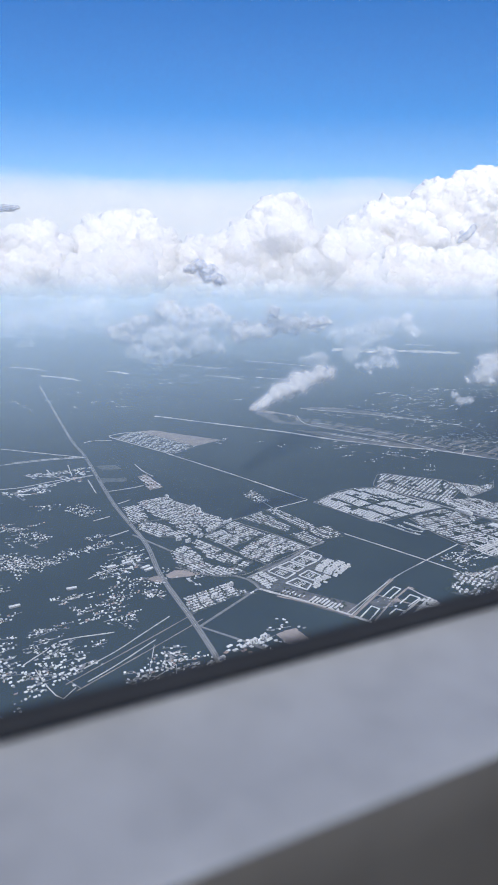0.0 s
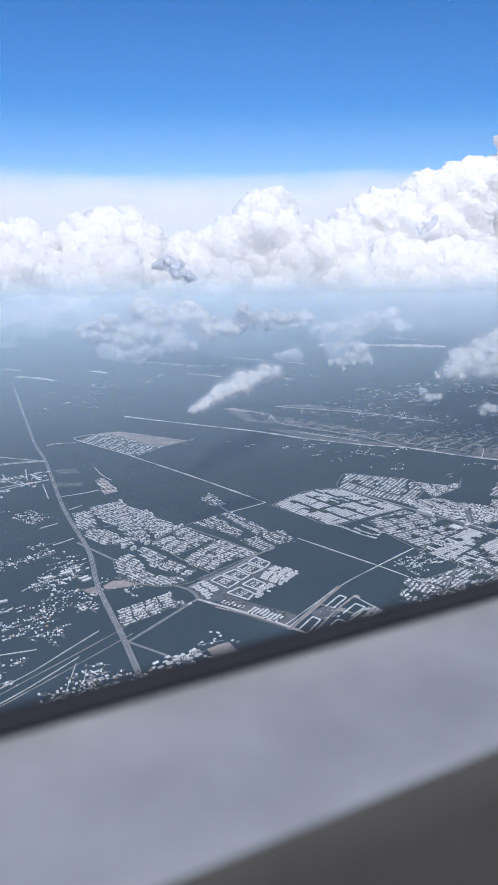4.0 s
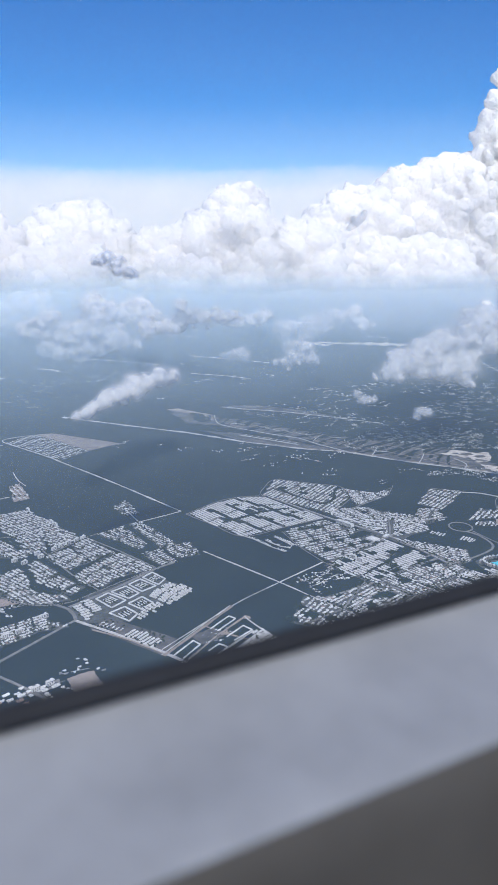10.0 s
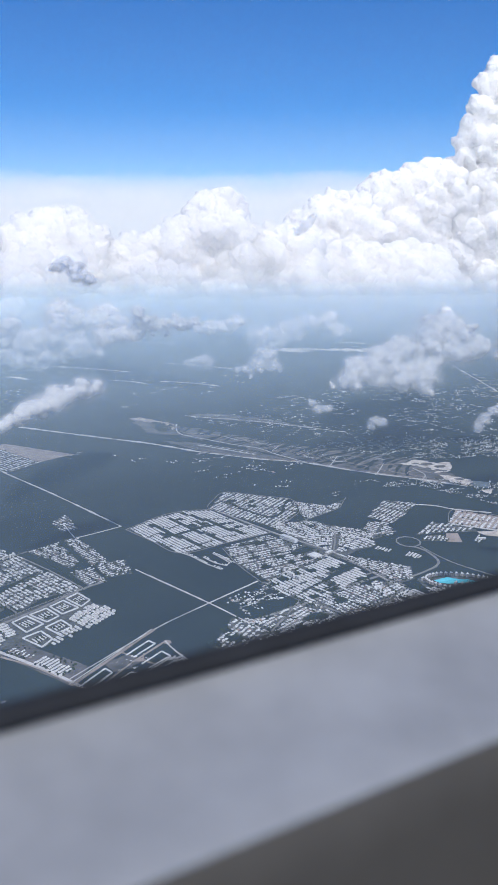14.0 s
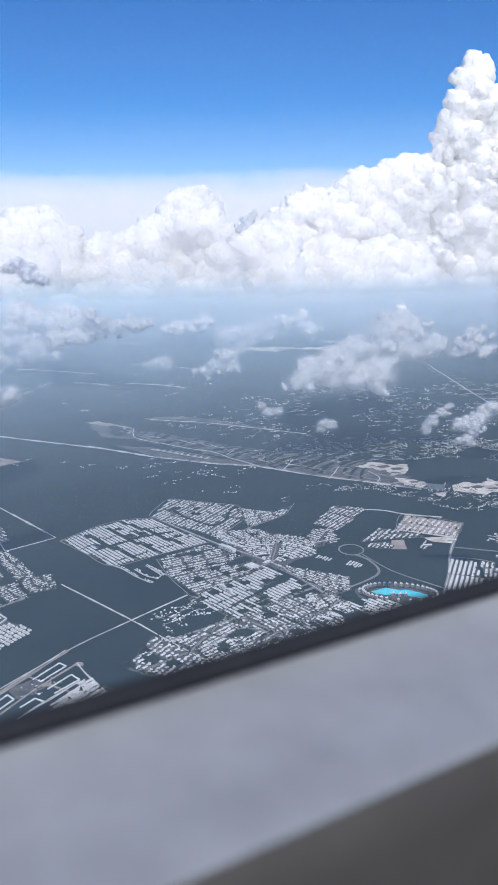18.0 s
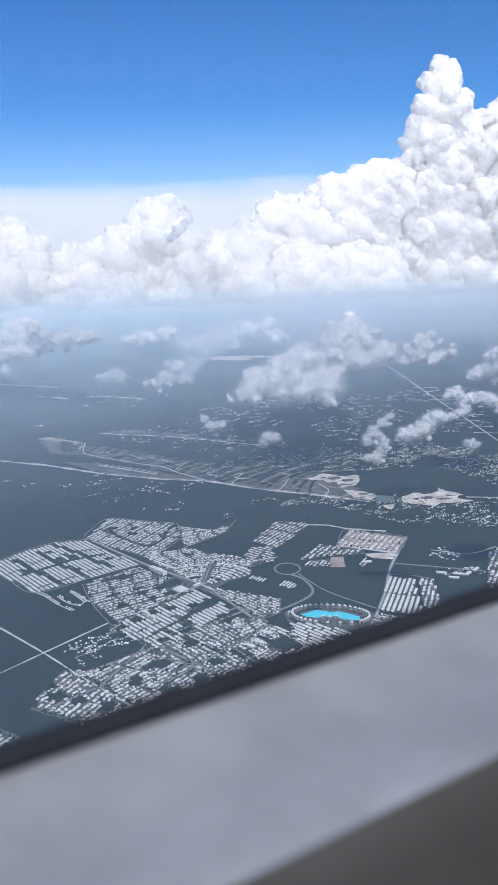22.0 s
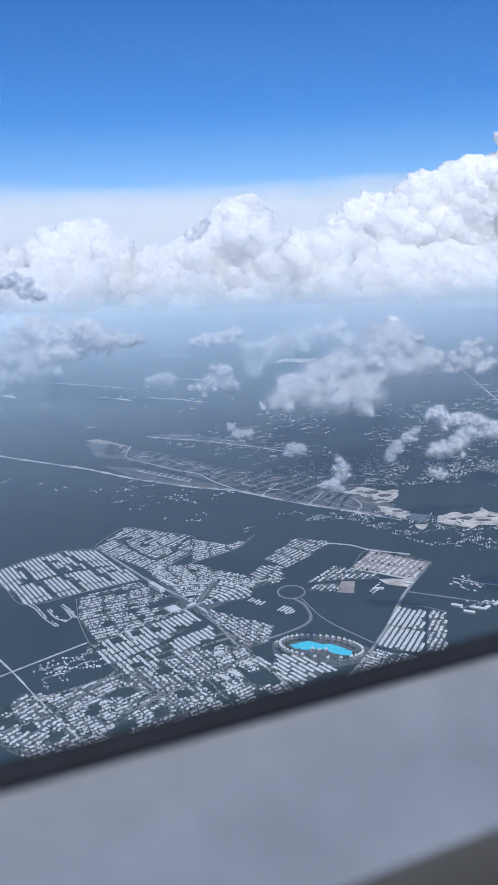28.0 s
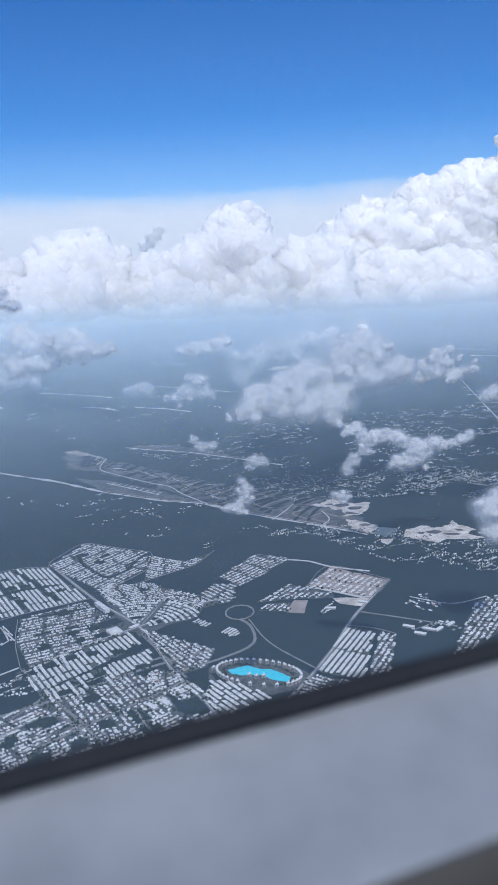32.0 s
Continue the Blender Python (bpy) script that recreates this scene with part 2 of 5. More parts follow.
def ribbon(name, pts, width, z, material, offset=0.0, wander=0.0, parent=None, step=6.0):
    """A road or strip of land along a plan line."""
    line = curve_points(pts, step)
    bm = bmesh.new()
    rows = []
    for i, p in enumerate(line):
        t = (line[min(i + 1, len(line) - 1)] - line[max(i - 1, 0)]).normalized()
        s = Vector((-t.y, t.x, 0))
        w = width * (1 + wander * noise.noise(Vector((p.x * 0.09, p.y * 0.09, width))) * 1.6) / 2
        c = p + s * offset
        rows.append([bm.verts.new((*(c + s * w).xy, z)), bm.verts.new((*(c - s * w).xy, z)), bm.verts.new((*(c - s * w).xy, z - 0.4)), bm.verts.new((*(c + s * w).xy, z - 0.4))])
    for a, b in zip(rows, rows[1:]):
        for i in range(4):
            bm.faces.new((a[i], a[(i + 1) % 4], b[(i + 1) % 4], b[i]))
    bmesh.ops.recalc_face_normals(bm, faces=bm.faces)
    return part(name, bm, material, parent)


# ---- ground ----
def ground():
    bm = bmesh.new()
    bmesh.ops.create_grid(bm, x_segments=60, y_segments=60, size=9000)
    return tagged(part("ground", bm, FOREST), "dark green forest plain seen from the air", "ground", kind="structure")


ground()
# ---- fields, roads and cleared land ----
def land(name, poly, z, material, label, ragged=2.0):
    return tagged(patch(name, poly, z, material, ragged), label, "ground", kind="structure")


def road(pts, width, material=None, label="pale paved road through the forest", z=0.45, offset=0.0, wander=0.15):
    return tagged(ribbon("road", pts, width, z, material or ASPHALT, offset, wander), label, "road", kind="structure")


HIGHWAY = [(-385, 1425), (-261, 1070), (-219, 953), (-188, 877), (-127, 703), (-83, 596), (-62, 526), (-32, 448), (-10, 385), (5, 330)]
for side in (-1.15, 1.15):
    road(HIGHWAY, 1.35, ASPHALT, "dual carriageway of grey asphalt through the forest", 0.45, side)
road(HIGHWAY, 0.25, TRACK, "pale median strip of the dual carriageway", 0.40)
road([(-94, 898), (-20, 812), (56, 718)], 1.5, TRACK, "straight white limestone road", 0.45, 0, 0.7)
road([(56, 718), (40, 703.5), (23, 689)], 0.9, TRACK, "narrow limestone spur road")
road([(23, 689), (12, 712), (2, 734)], 0.9, TRACK, "narrow limestone spur road")
road([(80, 621), (135, 562), (160, 533), (196, 494), (220, 470)], 1.0, TRACK, "narrow pale road beside the estate", 0.5, 0, 0.5)
road([(135, 562), (104, 526), (64, 467)], 0.6, TRACK, "narrow forest track", 0.45, 0, 0.8)
road([(135, 562), (168, 598)], 0.9, TRACK, "narrow pale road beside the estate")
road([(7, 504), (-29, 445)], 1.8, ASPHALT, "grey access road to the highway")
road([(8, 504), (50, 476), (88, 445), (120, 418)], 2.2, TRACK, "pale road along the estate's edge")
road([(-330, 925), (-298, 915), (-225, 889), (-188, 877)], 1.8, TRACK, "white road to the highway junction")
road([(-330, 800), (-274, 836), (-225, 864), (-188, 877)], 1.2, TRACK, "white road to the highway junction")
road([(-164, 798), (-197, 776), (-229, 747), (-270, 735)], 1.1, TRACK, "white village road")
road([(-29, 445), (0, 425), (30, 400)], 1.6, ASPHALT, "grey side road by the highway")
for k in (0.0, 0.32):
    road([(-95 + 22 * k, 375 - 20 * k), (-60 + 22 * k, 425 - 20 * k), (-35 + 22 * k, 462 - 20 * k)], 0.35, SOIL, "thin forest track", 0.45, 0, 0.9)
land("field", [(-175, 982), (-162, 1014), (-131, 1035), (-36, 979), (-64, 945), (-90, 896)], 0.3, TOWN, "cleared building plot with new streets", 1.5)
land("field", [(-148, 1026), (-131, 1035), (-36, 979), (-67, 942)], 0.42, SOIL, "bare brown earth of a cleared plot", 1.0)
road([(-175, 982), (-182, 996), (-168, 1014), (-140, 1030)], 1.3, TRACK, "curved white perimeter road")
road([(-175, 982), (-90, 896)], 1.3, TRACK, "white perimeter road of the plot")
LINE = [(-140, 1140), (-60, 1094), (9, 1056), (47, 1035), (113, 987), (182, 951), (229, 935), (284, 895), (346, 859), (384, 834)]
road(LINE[:5], 4.2, TRACK, "broad pale strip of cleared land", 0.3, 0, 0.9)
road(LINE[4:], 2.2, TRACK, "pale strip of cleared land", 0.34, 0, 1.2)
road(LINE[4:], 1.2, SOIL, "bare earth strip beside cleared land", 0.32, 4.0, 1.4)
CROWN = [(2, 1197), (56, 1159), (146, 1090), (219, 1022), (270, 1000), (324, 964), (369, 938)]
FOOT = [(35, 1100), (81, 1080), (149, 1025), (200, 970), (235, 930), (300, 885), (372, 845)]
land("scrubland", CROWN + [(383, 871), (378, 843)] + FOOT[::-1], 0.2, SCRUB, "scrubby grey-brown former clearing with tracks", 7.0)
land("scrubland", [(60, 1050), (105, 1036), (168, 994), (228, 940), (182, 955), (113, 992)], 0.2, SCRUB, "strip of scrub beside a pale track", 4.0)
belt_rnd = random.Random(77)


def along_line(line, s):
    s = min(max(s, 0.0), 0.999) * (len(line) - 1)
    i = int(s)
    return Vector((*line[i], 0)).lerp(Vector((*line[i + 1], 0)), s - i)


for k in range(34):
    s = 0.09 + 0.026 * k + belt_rnd.uniform(-0.008, 0.008)
    p, q = along_line(CROWN, s + 0.02), along_line(FOOT, s - belt_rnd.uniform(0.02, 0.06))
    far = belt_rnd.uniform(0.55, 0.98)
    if k > 8:
        mid = p.lerp(q, far * 0.5) + Vector((belt_rnd.uniform(-6, 6), belt_rnd.uniform(-4, 4), 0))
    else:
        mid = p.lerp(q, far * 0.5)
    tagged(ribbon("tree_belt", [tuple(p.xy), tuple(mid.xy), tuple(p.lerp(q, far).xy)], belt_rnd.uniform(3.0, 7.0), 0.44 + 0.01 * (k % 4), FOREST, 0, 0.9), "dark belt of forest trees across the scrub", "trees", kind="structure")
land("scrubland", [(80, 1216), (96, 1229), (149, 1227), (213, 1174), (268, 1120), (214, 1150), (158, 1180), (118, 1195)], 0.2, SCRUB, "strip of grey-brown cleared scrub", 5.0)
road([(80, 1218), (118, 1199), (158, 1186), (214, 1154), (300, 1096)], 1.8, TRACK, "pale broken track along cleared scrub", 0.42, 0, 1.4)
land("field", [(0, 1197), (13, 1206), (69, 1157), (66, 1143), (40, 1160)], 0.42, SOIL, "bare brown strip of earth", 2.5)
land("field", [(46, 1132), (68, 1140), (72, 1122), (54, 1114)], 0.42, SOIL, "bare brown patch of earth", 2.5)
road([(71, 1156), (74, 1118), (83, 1087), (121, 1052), (154, 1024), (180, 1006), (200, 975), (232, 935)], 1.3, TRACK, "pale winding track over the scrub", 0.52, 0, 0.6)
for k in range(26):
    s = 0.12 + 0.032 * k
    p, q = along_line(CROWN, s), along_line(FOOT, s + 0.01)
    u = belt_rnd.uniform(0.15, 0.75)
    a, d = p.lerp(q, u), along_line(CROWN, s + 0.05).lerp(along_line(FOOT, s + 0.05), min(0.95, u + belt_rnd.uniform(-0.1, 0.15)))
    road([tuple(a.xy), tuple(((a + d) / 2).xy + Vector((belt_rnd.uniform(-4, 4), belt_rnd.uniform(-4, 4)))), tuple(d.xy)], belt_rnd.uniform(0.5, 1.3), SOIL if k % 3 else TRACK, "broken pale track over the scrub", 0.5 + 0.005 * k, 0, 1.2)
for line in ([(270, 962), (262, 935), (255, 915)], [(318, 930), (308, 900), (300, 880)], [(205, 1015), (196, 990)], [(345, 905), (352, 880), (346, 862)]):
    road(line, 0.9, TRACK, "short pale track over the scrub", 0.52)
for k in range(9):
    x, y = 112 + 7.5 * k, 1020 - 5.6 * k
    road([(x, y), (x + 4, y + 7)], 1.3, TRACK, "short spur of a pale track", 0.5)
road([(106, 1025), (176, 972)], 1.4, TRACK, "pale service track with short spurs", 0.5)
for k in range(12):
    x, y = 180 + 15 * k, 1052 - 14 * k
    road([(x, y), (x - 9 + belt_rnd.uniform(-5, 5), y - 14), (x + belt_rnd.uniform(-8, 10), y - 30)], 0.7, SOIL, "faint earth track over the scrub", 0.50, 0, 0.8)
land("sand_pit", [(335, 924), (356, 944), (368, 932), (392, 929), (384, 899), (368, 884), (361, 908)], 0.5, SAND, "pale sand quarry among scrub", 6.5)
land("sand_pit", [(364, 879), (379, 873), (394, 858), (389, 838), (374, 845)], 0.5, SAND, "pale sand quarry among scrub", 5.5)
land("sand_pit", [(417, 845), (430, 854), (447, 849), (462, 871), (464, 855), (477, 845), (467, 833), (480, 819), (451, 820), (438, 812), (428, 818), (416, 827)], 0.5, SAND, "pale sand quarry beside the forest", 4.5)
land("sand_pit", [(394, 822), (405, 821), (399, 807), (393, 813)], 0.5, SAND, "small pale sand pit", 2.0)
for x, y, r in ((364, 922, 6), (377, 912, 5), (352, 926, 3), (372, 896, 4), (383, 860, 4), (440, 838, 5), (455, 832, 4), (428, 835, 3), (462, 842, 3)):
    land("scrub_island", [(x + 1.6 * r * math.cos(a), y + r * math.sin(a)) for a in (0, 1.1, 2.0, 3.1, 4.2, 5.2)], 0.56, SCRUB, "island of scrub in the sand quarry", 3.0)
road([(476, 835), (504, 829), (540, 822)], 1.3, TRACK, "pale track to the quarry", 0.5, 0, 0.6)
tagged(patch("pond", [(393, 853), (411, 848), (402, 828), (391, 833)], 0.62, POND, 2.0), "grey-blue pond in the quarry", "pond", kind="structure")
tagged(patch("pond", [(520, 812), (545, 805), (560, 790), (530, 795)], 0.62, POND, 3.0), "grey-blue pond in the forest", "pond", kind="structure")
land("field", [(-116, 795), (-110, 807), (-86, 757), (-98, 746)], 0.4, SOIL, "reddish building plot", 1.0)
for poly in ([(-169, 838), (-148, 844), (-138, 825), (-159, 821)], [(-159, 787), (-128, 788), (-125, 777), (-150, 771)], [(-6, 730), (2, 751), (21, 713), (10, 703)]):
    land("field", poly, 0.4, TOWN, "cleared plot with pale tracks", 1.5)
land("field", [(325, 694), (335, 694), (333, 673), (321, 675)], 0.5, SOIL, "bare reddish sports ground", 0.5)
land("field", [(352, 698), (377, 698), (371, 684), (356, 689)], 0.5, SAND, "pale bare earth by the estate", 1.0)
land("field", [(17, 436), (30, 444), (38, 428), (24, 422)], 0.5, SOIL, "reddish bare plot", 1.0)
for a, b, w in (((-122, 2357), (-18, 2310), 14), ((-252, 1807), (-65, 1706), 6), ((-12, 1861), (169, 1736), 7), ((-88, 1591), (-12, 1540), 7), ((11, 1573), (126, 1505), 5), ((695, 2521), (807, 2440), 16), ((-420, 1560), (-330, 1500), 14), ((-300, 1640), (-250, 1600), 10), ((-520, 1690), (-430, 1640), 8), ((740, 2300), (860, 2220), 12), ((450, 2330), (520, 2290), 14)):
    m = ((a[0] + b[0]) / 2 + 4, (a[1] + b[1]) / 2 + 6)
    road([a, m, b], w * 0.8, TRACK, "far pale strip of cleared land", 0.4, 0, 0.9)
for a, b, w in (((224, 2143), (336, 2086), 40), ((229, 2174), (400, 2130), 30), ((400, 2135), (551, 2090), 55)):
    road([a, ((a[0] + b[0]) / 2, (a[1] + b[1]) / 2 + 8), b], w, SAND, "far pale sand flats", 0.4, 0, 0.9)
road([(640, 2050), (636, 1900), (608, 1375)], 1.7, TRACK, "far straight pale road", 0.4)
for k in range(14):
    y = 1120 + 45 * k
    x = 596 + 0.055 * (y - 1120)
    road([(x - random.uniform(2, 20), y), (x + random.uniform(6, 30), y - 12)], random.uniform(0.8, 1.6), TRACK, "short pale side track of a far road", 0.4, 0, 0.8)
road([(608, 1375), (600, 1200), (592, 1060)], 1.5, TRACK, "far straight pale road", 0.4)

# ---- towns: streets and districts ----
R1 = [(137, 757), (187, 695), (229, 650), (262, 591), (285, 559), (297, 538), (330, 490)]
R2 = [(171, 587), (195, 622), (228, 654), (262, 690), (285, 700)]
R4 = [(393, 730), (366, 670), (351, 623), (335, 583), (321, 554), (300, 510)]
for line, w in ((R1, 2.4), (R2, 1.8), (R4, 2.4)):
    road(line, w, ASPHALT, "grey town avenue", 0.62)
    road(line, 0.4, TRACK, "pale median of the town avenue", 0.70)
road([(291, 664), (299, 654), (303, 630), (288, 612), (258, 591)], 1.7, ASPHALT, "grey curving avenue", 0.62)
road([(297, 664), (313, 630), (341, 598)], 0.9, ASPHALT, "pale curving road", 0.62)
road([(180, 520), (205, 548), (232, 526)], 2.4, ASPHALT, "grey town street", 0.62)
road([(160, 533), (198, 560), (243, 597), (280, 622)], 2.2, ASPHALT, "grey town street", 0.62)
road([(318, 774), (335, 770), (351, 758), (380, 748)], 1.6, TRACK, "winding pale road between estates", 0.62)
road([(334, 719), (356, 708), (377, 700), (393, 730)], 2.0, TRACK, "pale estate road", 0.62)
road([(404, 700), (430, 688), (455, 700)], 0.8, TRACK, "pale forest road", 0.5, 0, 0.5)
road([(370, 675), (400, 664), (428, 653)], 1.1, ASPHALT, "pale road with roadside sheds", 0.62)
ring = [(290 + 9.5 * math.cos(a * 0.5236), 675 + 11.5 * math.sin(a * 0.5236)) for a in range(13)]
road(ring, 1.1, ASPHALT, "grey roundabout in the forest", 0.62)
road([(-95, 612), (-60, 575), (-30, 540), (0, 520), (8, 504)], 2.0, ASPHALT, "grey curving town street", 0.62)
road([(0, 523), (25, 553), (47, 585), (62, 600)], 2.2, ASPHALT, "grey town street", 0.62)


def terrace_row(length, width, tall, seed):
    """A back-to-back row of small flat-roofed houses along x."""
    rnd = random.Random(seed)
    walls, tops, tanks = Heap(), Heap(), Heap()
    n = max(2, round(length / 1.5))
    for i in range(n):
        x = -length / 2 + (i + 0.5) * length / n
        for s in (-1, 1):
            h, d = tall * rnd.choice((0.3, 0.34, 0.38, 0.4, 0.46)), width / 2 * rnd.uniform(0.8, 0.98)
            walls.box(x, s * d / 2, 0, length / n * rnd.choice((0.86, 0.97)), d, h)
            tops.box(x, s * d * 0.48, h, length / n * 0.8, d * 0.82, 0.08)
            if rnd.random() < 0.45:
                tanks.box(x + rnd.uniform(-0.4, 0.4), s * d * rnd.uniform(0.3, 0.7), h + 0.08, 0.35, 0.35, 0.18)
    ob = walls.make("terraced_house_row", WHITE)
    tops.make("roof", ROOF, ob)
    tagged(tanks.make("roof_tank", GREY, ob), kind="stuff")
    return ob


STOCK = {}
PLOTS = [[(198, 658), (209, 667), (215, 661), (204, 651)], [(205, 648), (212, 656), (219, 647), (211, 637)], [(187, 689), (193, 692), (205, 674), (198, 669)], [(235, 596), (245, 605), (249, 601), (245, 586)], [(260, 571), (265, 568), (273, 560), (283, 566), (286, 556), (278, 549), (271, 552)], [(270, 590), (277, 594), (284, 581), (281, 572)]]
# green squares of the south, the middle and the north of the town: place and reach
SQUARES_SOUTH = [(176, 590, 3.5), (186, 601, 3.5), (196, 610, 3.5), (206, 616, 3.5), (220, 619, 3.5), (230, 625, 3), (174, 624, 4), (220, 581, 4), (252, 546, 4), (236, 540, 4), (282, 553, 4), (180, 500, 4), (146, 522, 3.5), (211, 505, 4.5), (192, 520, 3), (219, 589, 3.5)]
SQUARES_MIDDLE = [(186, 643, 4), (198, 651, 4), (206, 640, 4), (194, 633, 3.5), (207, 661, 4), (216, 583, 4), (221, 564, 4), (205, 570, 4), (242, 598, 6), (171, 542, 4.5), (152, 511, 5), (164, 506, 4), (139, 506, 4), (205, 541, 5), (198, 537, 3), (145, 524, 3), (248, 550, 4), (260, 535, 5), (277, 540, 4), (279, 562, 5)]
SQUARES_NORTH = [(278, 583, 4), (227, 522, 4), (192, 525, 3), (213, 511, 4), (170, 674, 4), (217, 714, 3.5), (168, 772, 4), (150, 790, 3), (124, 723, 3.5), (115, 719, 3.5), (154, 714, 3.5), (146, 709, 3.5), (96, 697, 3.5), (133, 694, 3.5), (104, 735, 3), (90, 712, 3)]
PARKS = SQUARES_SOUTH + SQUARES_MIDDLE + SQUARES_NORTH

STREETS = [((196, 568), (226, 538)), ((226, 538), (249, 508)), ((226, 538), (269, 584)), ((174, 520), (196, 568)), ((196, 568), (251, 612)), ((269, 584), (304, 540)), ((208, 519), (226, 538)), ((196, 570), (171, 596)), ((247, 554), (267, 524)), ((150, 500), (174, 520)), ((231, 642), (269, 587))]


# dark planted bands that part the rows of an estate
TOWN_BANDS = [([(94, 688), (107, 699), (126, 716), (149, 725)], 4.5), ([(105, 753), (124, 735), (146, 710), (158, 696)], 4.0), ([(95, 738), (104, 725), (122, 703), (141, 682)], 4.0), ([(80, 722), (89, 710), (105, 692), (126, 669)], 4.0), ([(146, 788), (156, 766), (173, 747), (183, 739), (194, 753), (197, 774), (202, 790)], 3.0), ([(158, 772), (170, 790)], 2.2), ([(155, 668), (171, 676), (184, 684)], 2.0), ([(163, 640), (176, 649), (196, 655)], 1.8), ([(205, 582), (228, 562), (240, 548)], 1.8)]
ESTATE_BANDS = [([(-87, 654), (-72, 640), (-59, 625)], 4.0), ([(-40, 580), (-36, 570), (-30, 552), (-12, 543)], 4.0), ([(11, 642), (28, 620), (50, 589)], 5.0), ([(-8, 550), (-2, 560), (-20, 580)], 2.2), ([(-2, 591), (10, 617)], 2.2)]
BANDS = TOWN_BANDS + ESTATE_BANDS


def in_band(x, y):
    for line, wide in BANDS:
        for (ax, ay), (bx, by) in zip(line, line[1:]):
            k = max(0, min(1, ((x - ax) * (bx - ax) + (y - ay) * (by - ay)) / ((bx - ax) ** 2 + (by - ay) ** 2)))
            if math.hypot(x - ax - k * (bx - ax), y - ay - k * (by - ay)) < wide / 2:
                return True
    return False


def off_street(x, y, room=1.7):
    for (ax, ay), (bx, by) in STREETS:
        k = max(0, min(1, ((x - ax) * (bx - ax) + (y - ay) * (by - ay)) / ((bx - ax) ** 2 + (by - ay) ** 2)))
        if math.hypot(x - ax - k * (bx - ax), y - ay - k * (by - ay)) < room:
            return False
    return True


def park(px, py, pr, a):
    t = radians(a)
    land("park", [(px + pr * 0.95 * (u * math.cos(t) - v * math.sin(t)), py + pr * 0.95 * (u * math.sin(t) + v * math.cos(t))) for u, v in ((-1, -1), (1, -1), (1, 1), (-1, 1))], 0.40, FOREST, "small green park among the houses", 0.9)
    for _ in range(int(pr * pr * 0.9)):
        LEAVES.tuft(px + random.uniform(-0.8, 0.8) * pr, py + random.uniform(-0.8, 0.8) * pr, 0.3, random.uniform(0.4, 0.9), random.uniform(0.5, 1.2))



def place_row(x, y, a, length, width, tall, label, group):
    key = (round(length / 3), round(width * 2), round(tall * 4), random.randrange(3))
    at = pose(x, y, 0.35, 0, 0, a)
    if key in STOCK:
        ob = copy_thing(STOCK[key], at)
    else:
        ob = STOCK[key] = terrace_row(key[0] * 3, key[1] / 2, key[2] / 4, hash(key) % 9999)
        ob.matrix_basis = at
    return tagged(ob, label, "houses", group)


GROUNDS = [0]
LOOSE_WHITE, LOOSE_WARM, LOOSE_GREY, LEAVES = Heap(), Heap(), Heap(), Heap()


def district(poly, a, pitch, width, length, gap, tall=1.1, parks=(), drop=0.04, label="row of white flat-roofed terraced houses", base=None, loose=False, step=0, skip=(), avoid=()):
    """Fills a plan outline with rows of houses along the angle a (degrees), with streets between."""
    if base is not None:
        GROUNDS[0] += 1
        land("town_ground", poly, 0.24 + 0.003 * GROUNDS[0], base, "paved and dusty ground of a housing estate", 1.0)
    for px, py, pr in parks:
        park(px, py, pr, a)
    keep_out = list(parks) + PARKS + list(skip)
    avoid = list(avoid) + PLOTS
    c, s = math.cos(radians(a)), math.sin(radians(a))
    cx, cy = sum(p[0] for p in poly) / len(poly), sum(p[1] for p in poly) / len(poly)
    reach = max(math.hypot(p[0] - cx, p[1] - cy) for p in poly)
    ok = lambda u, v: inside(cx + u * c - v * s, cy + u * s + v * c, poly) and not any(math.hypot(cx + u * c - v * s - px, cy + u * s + v * c - py) < pr for px, py, pr in keep_out) and not in_band(cx + u * c - v * s, cy + u * s + v * c) and not any(inside(cx + u * c - v * s, cy + u * s + v * c, q) for q in avoid)
    v, k = -reach, 0
    while v < reach:
        u = -reach + (k % 2) * length * 0.0 + random.uniform(0, 1.0)
        run = None
        while u < reach:
            far = 0.0
            while far < length and ok(u + far, v):
                far += 1.5
            if far > min(5.0, length * 0.5) and random.random() > drop:
                mid = u + far / 2
                x, y = cx + mid * c - v * s, cy + mid * s + v * c
                if loose:
                    for i in range(int(far / 1.0)):
                        o = -far / 2 + 0.5 + i * 1.0
                        if random.random() < 0.15:
                            continue
                        e = random.uniform(-0.55, 0.55)
                        hx, hy = x + o * c - e * s, y + o * s + e * c
                        if not off_street(hx, hy):
                            continue
                        h = tall * random.uniform(0.28, 0.5)
                        heap = random.choices((LOOSE_WHITE, LOOSE_GREY, LOOSE_WARM), (0.81, 0.16, 0.03))[0]
                        heap.box(hx, hy, 0.3, random.uniform(0.55, 1.0), width * random.uniform(0.55, 0.92), h, radians(a))
                        if random.random() < 0.3:
                            LOOSE_GREY.box(hx, hy, 0.3 + h, 0.3, 0.3, 0.2, radians(a))
                else:
                    place_row(x, y, a + random.uniform(-0.6, 0.6), max(3, far), width, tall, label, "terraced rows of the estate")
                u += far + gap
            else:
                u += 1.5
            if random.random() < 0.8:
                w = v + pitch / 2
                if ok(u, w):
                    LEAVES.tuft(cx + u * c - w * s + random.uniform(-1, 1), cy + u * s + w * c + random.uniform(-1, 1), 0.3, random.uniform(0.4, 0.9), random.uniform(0.7, 1.5))
        v += pitch + (step if k % 4 == 3 else 0)
        k += 1


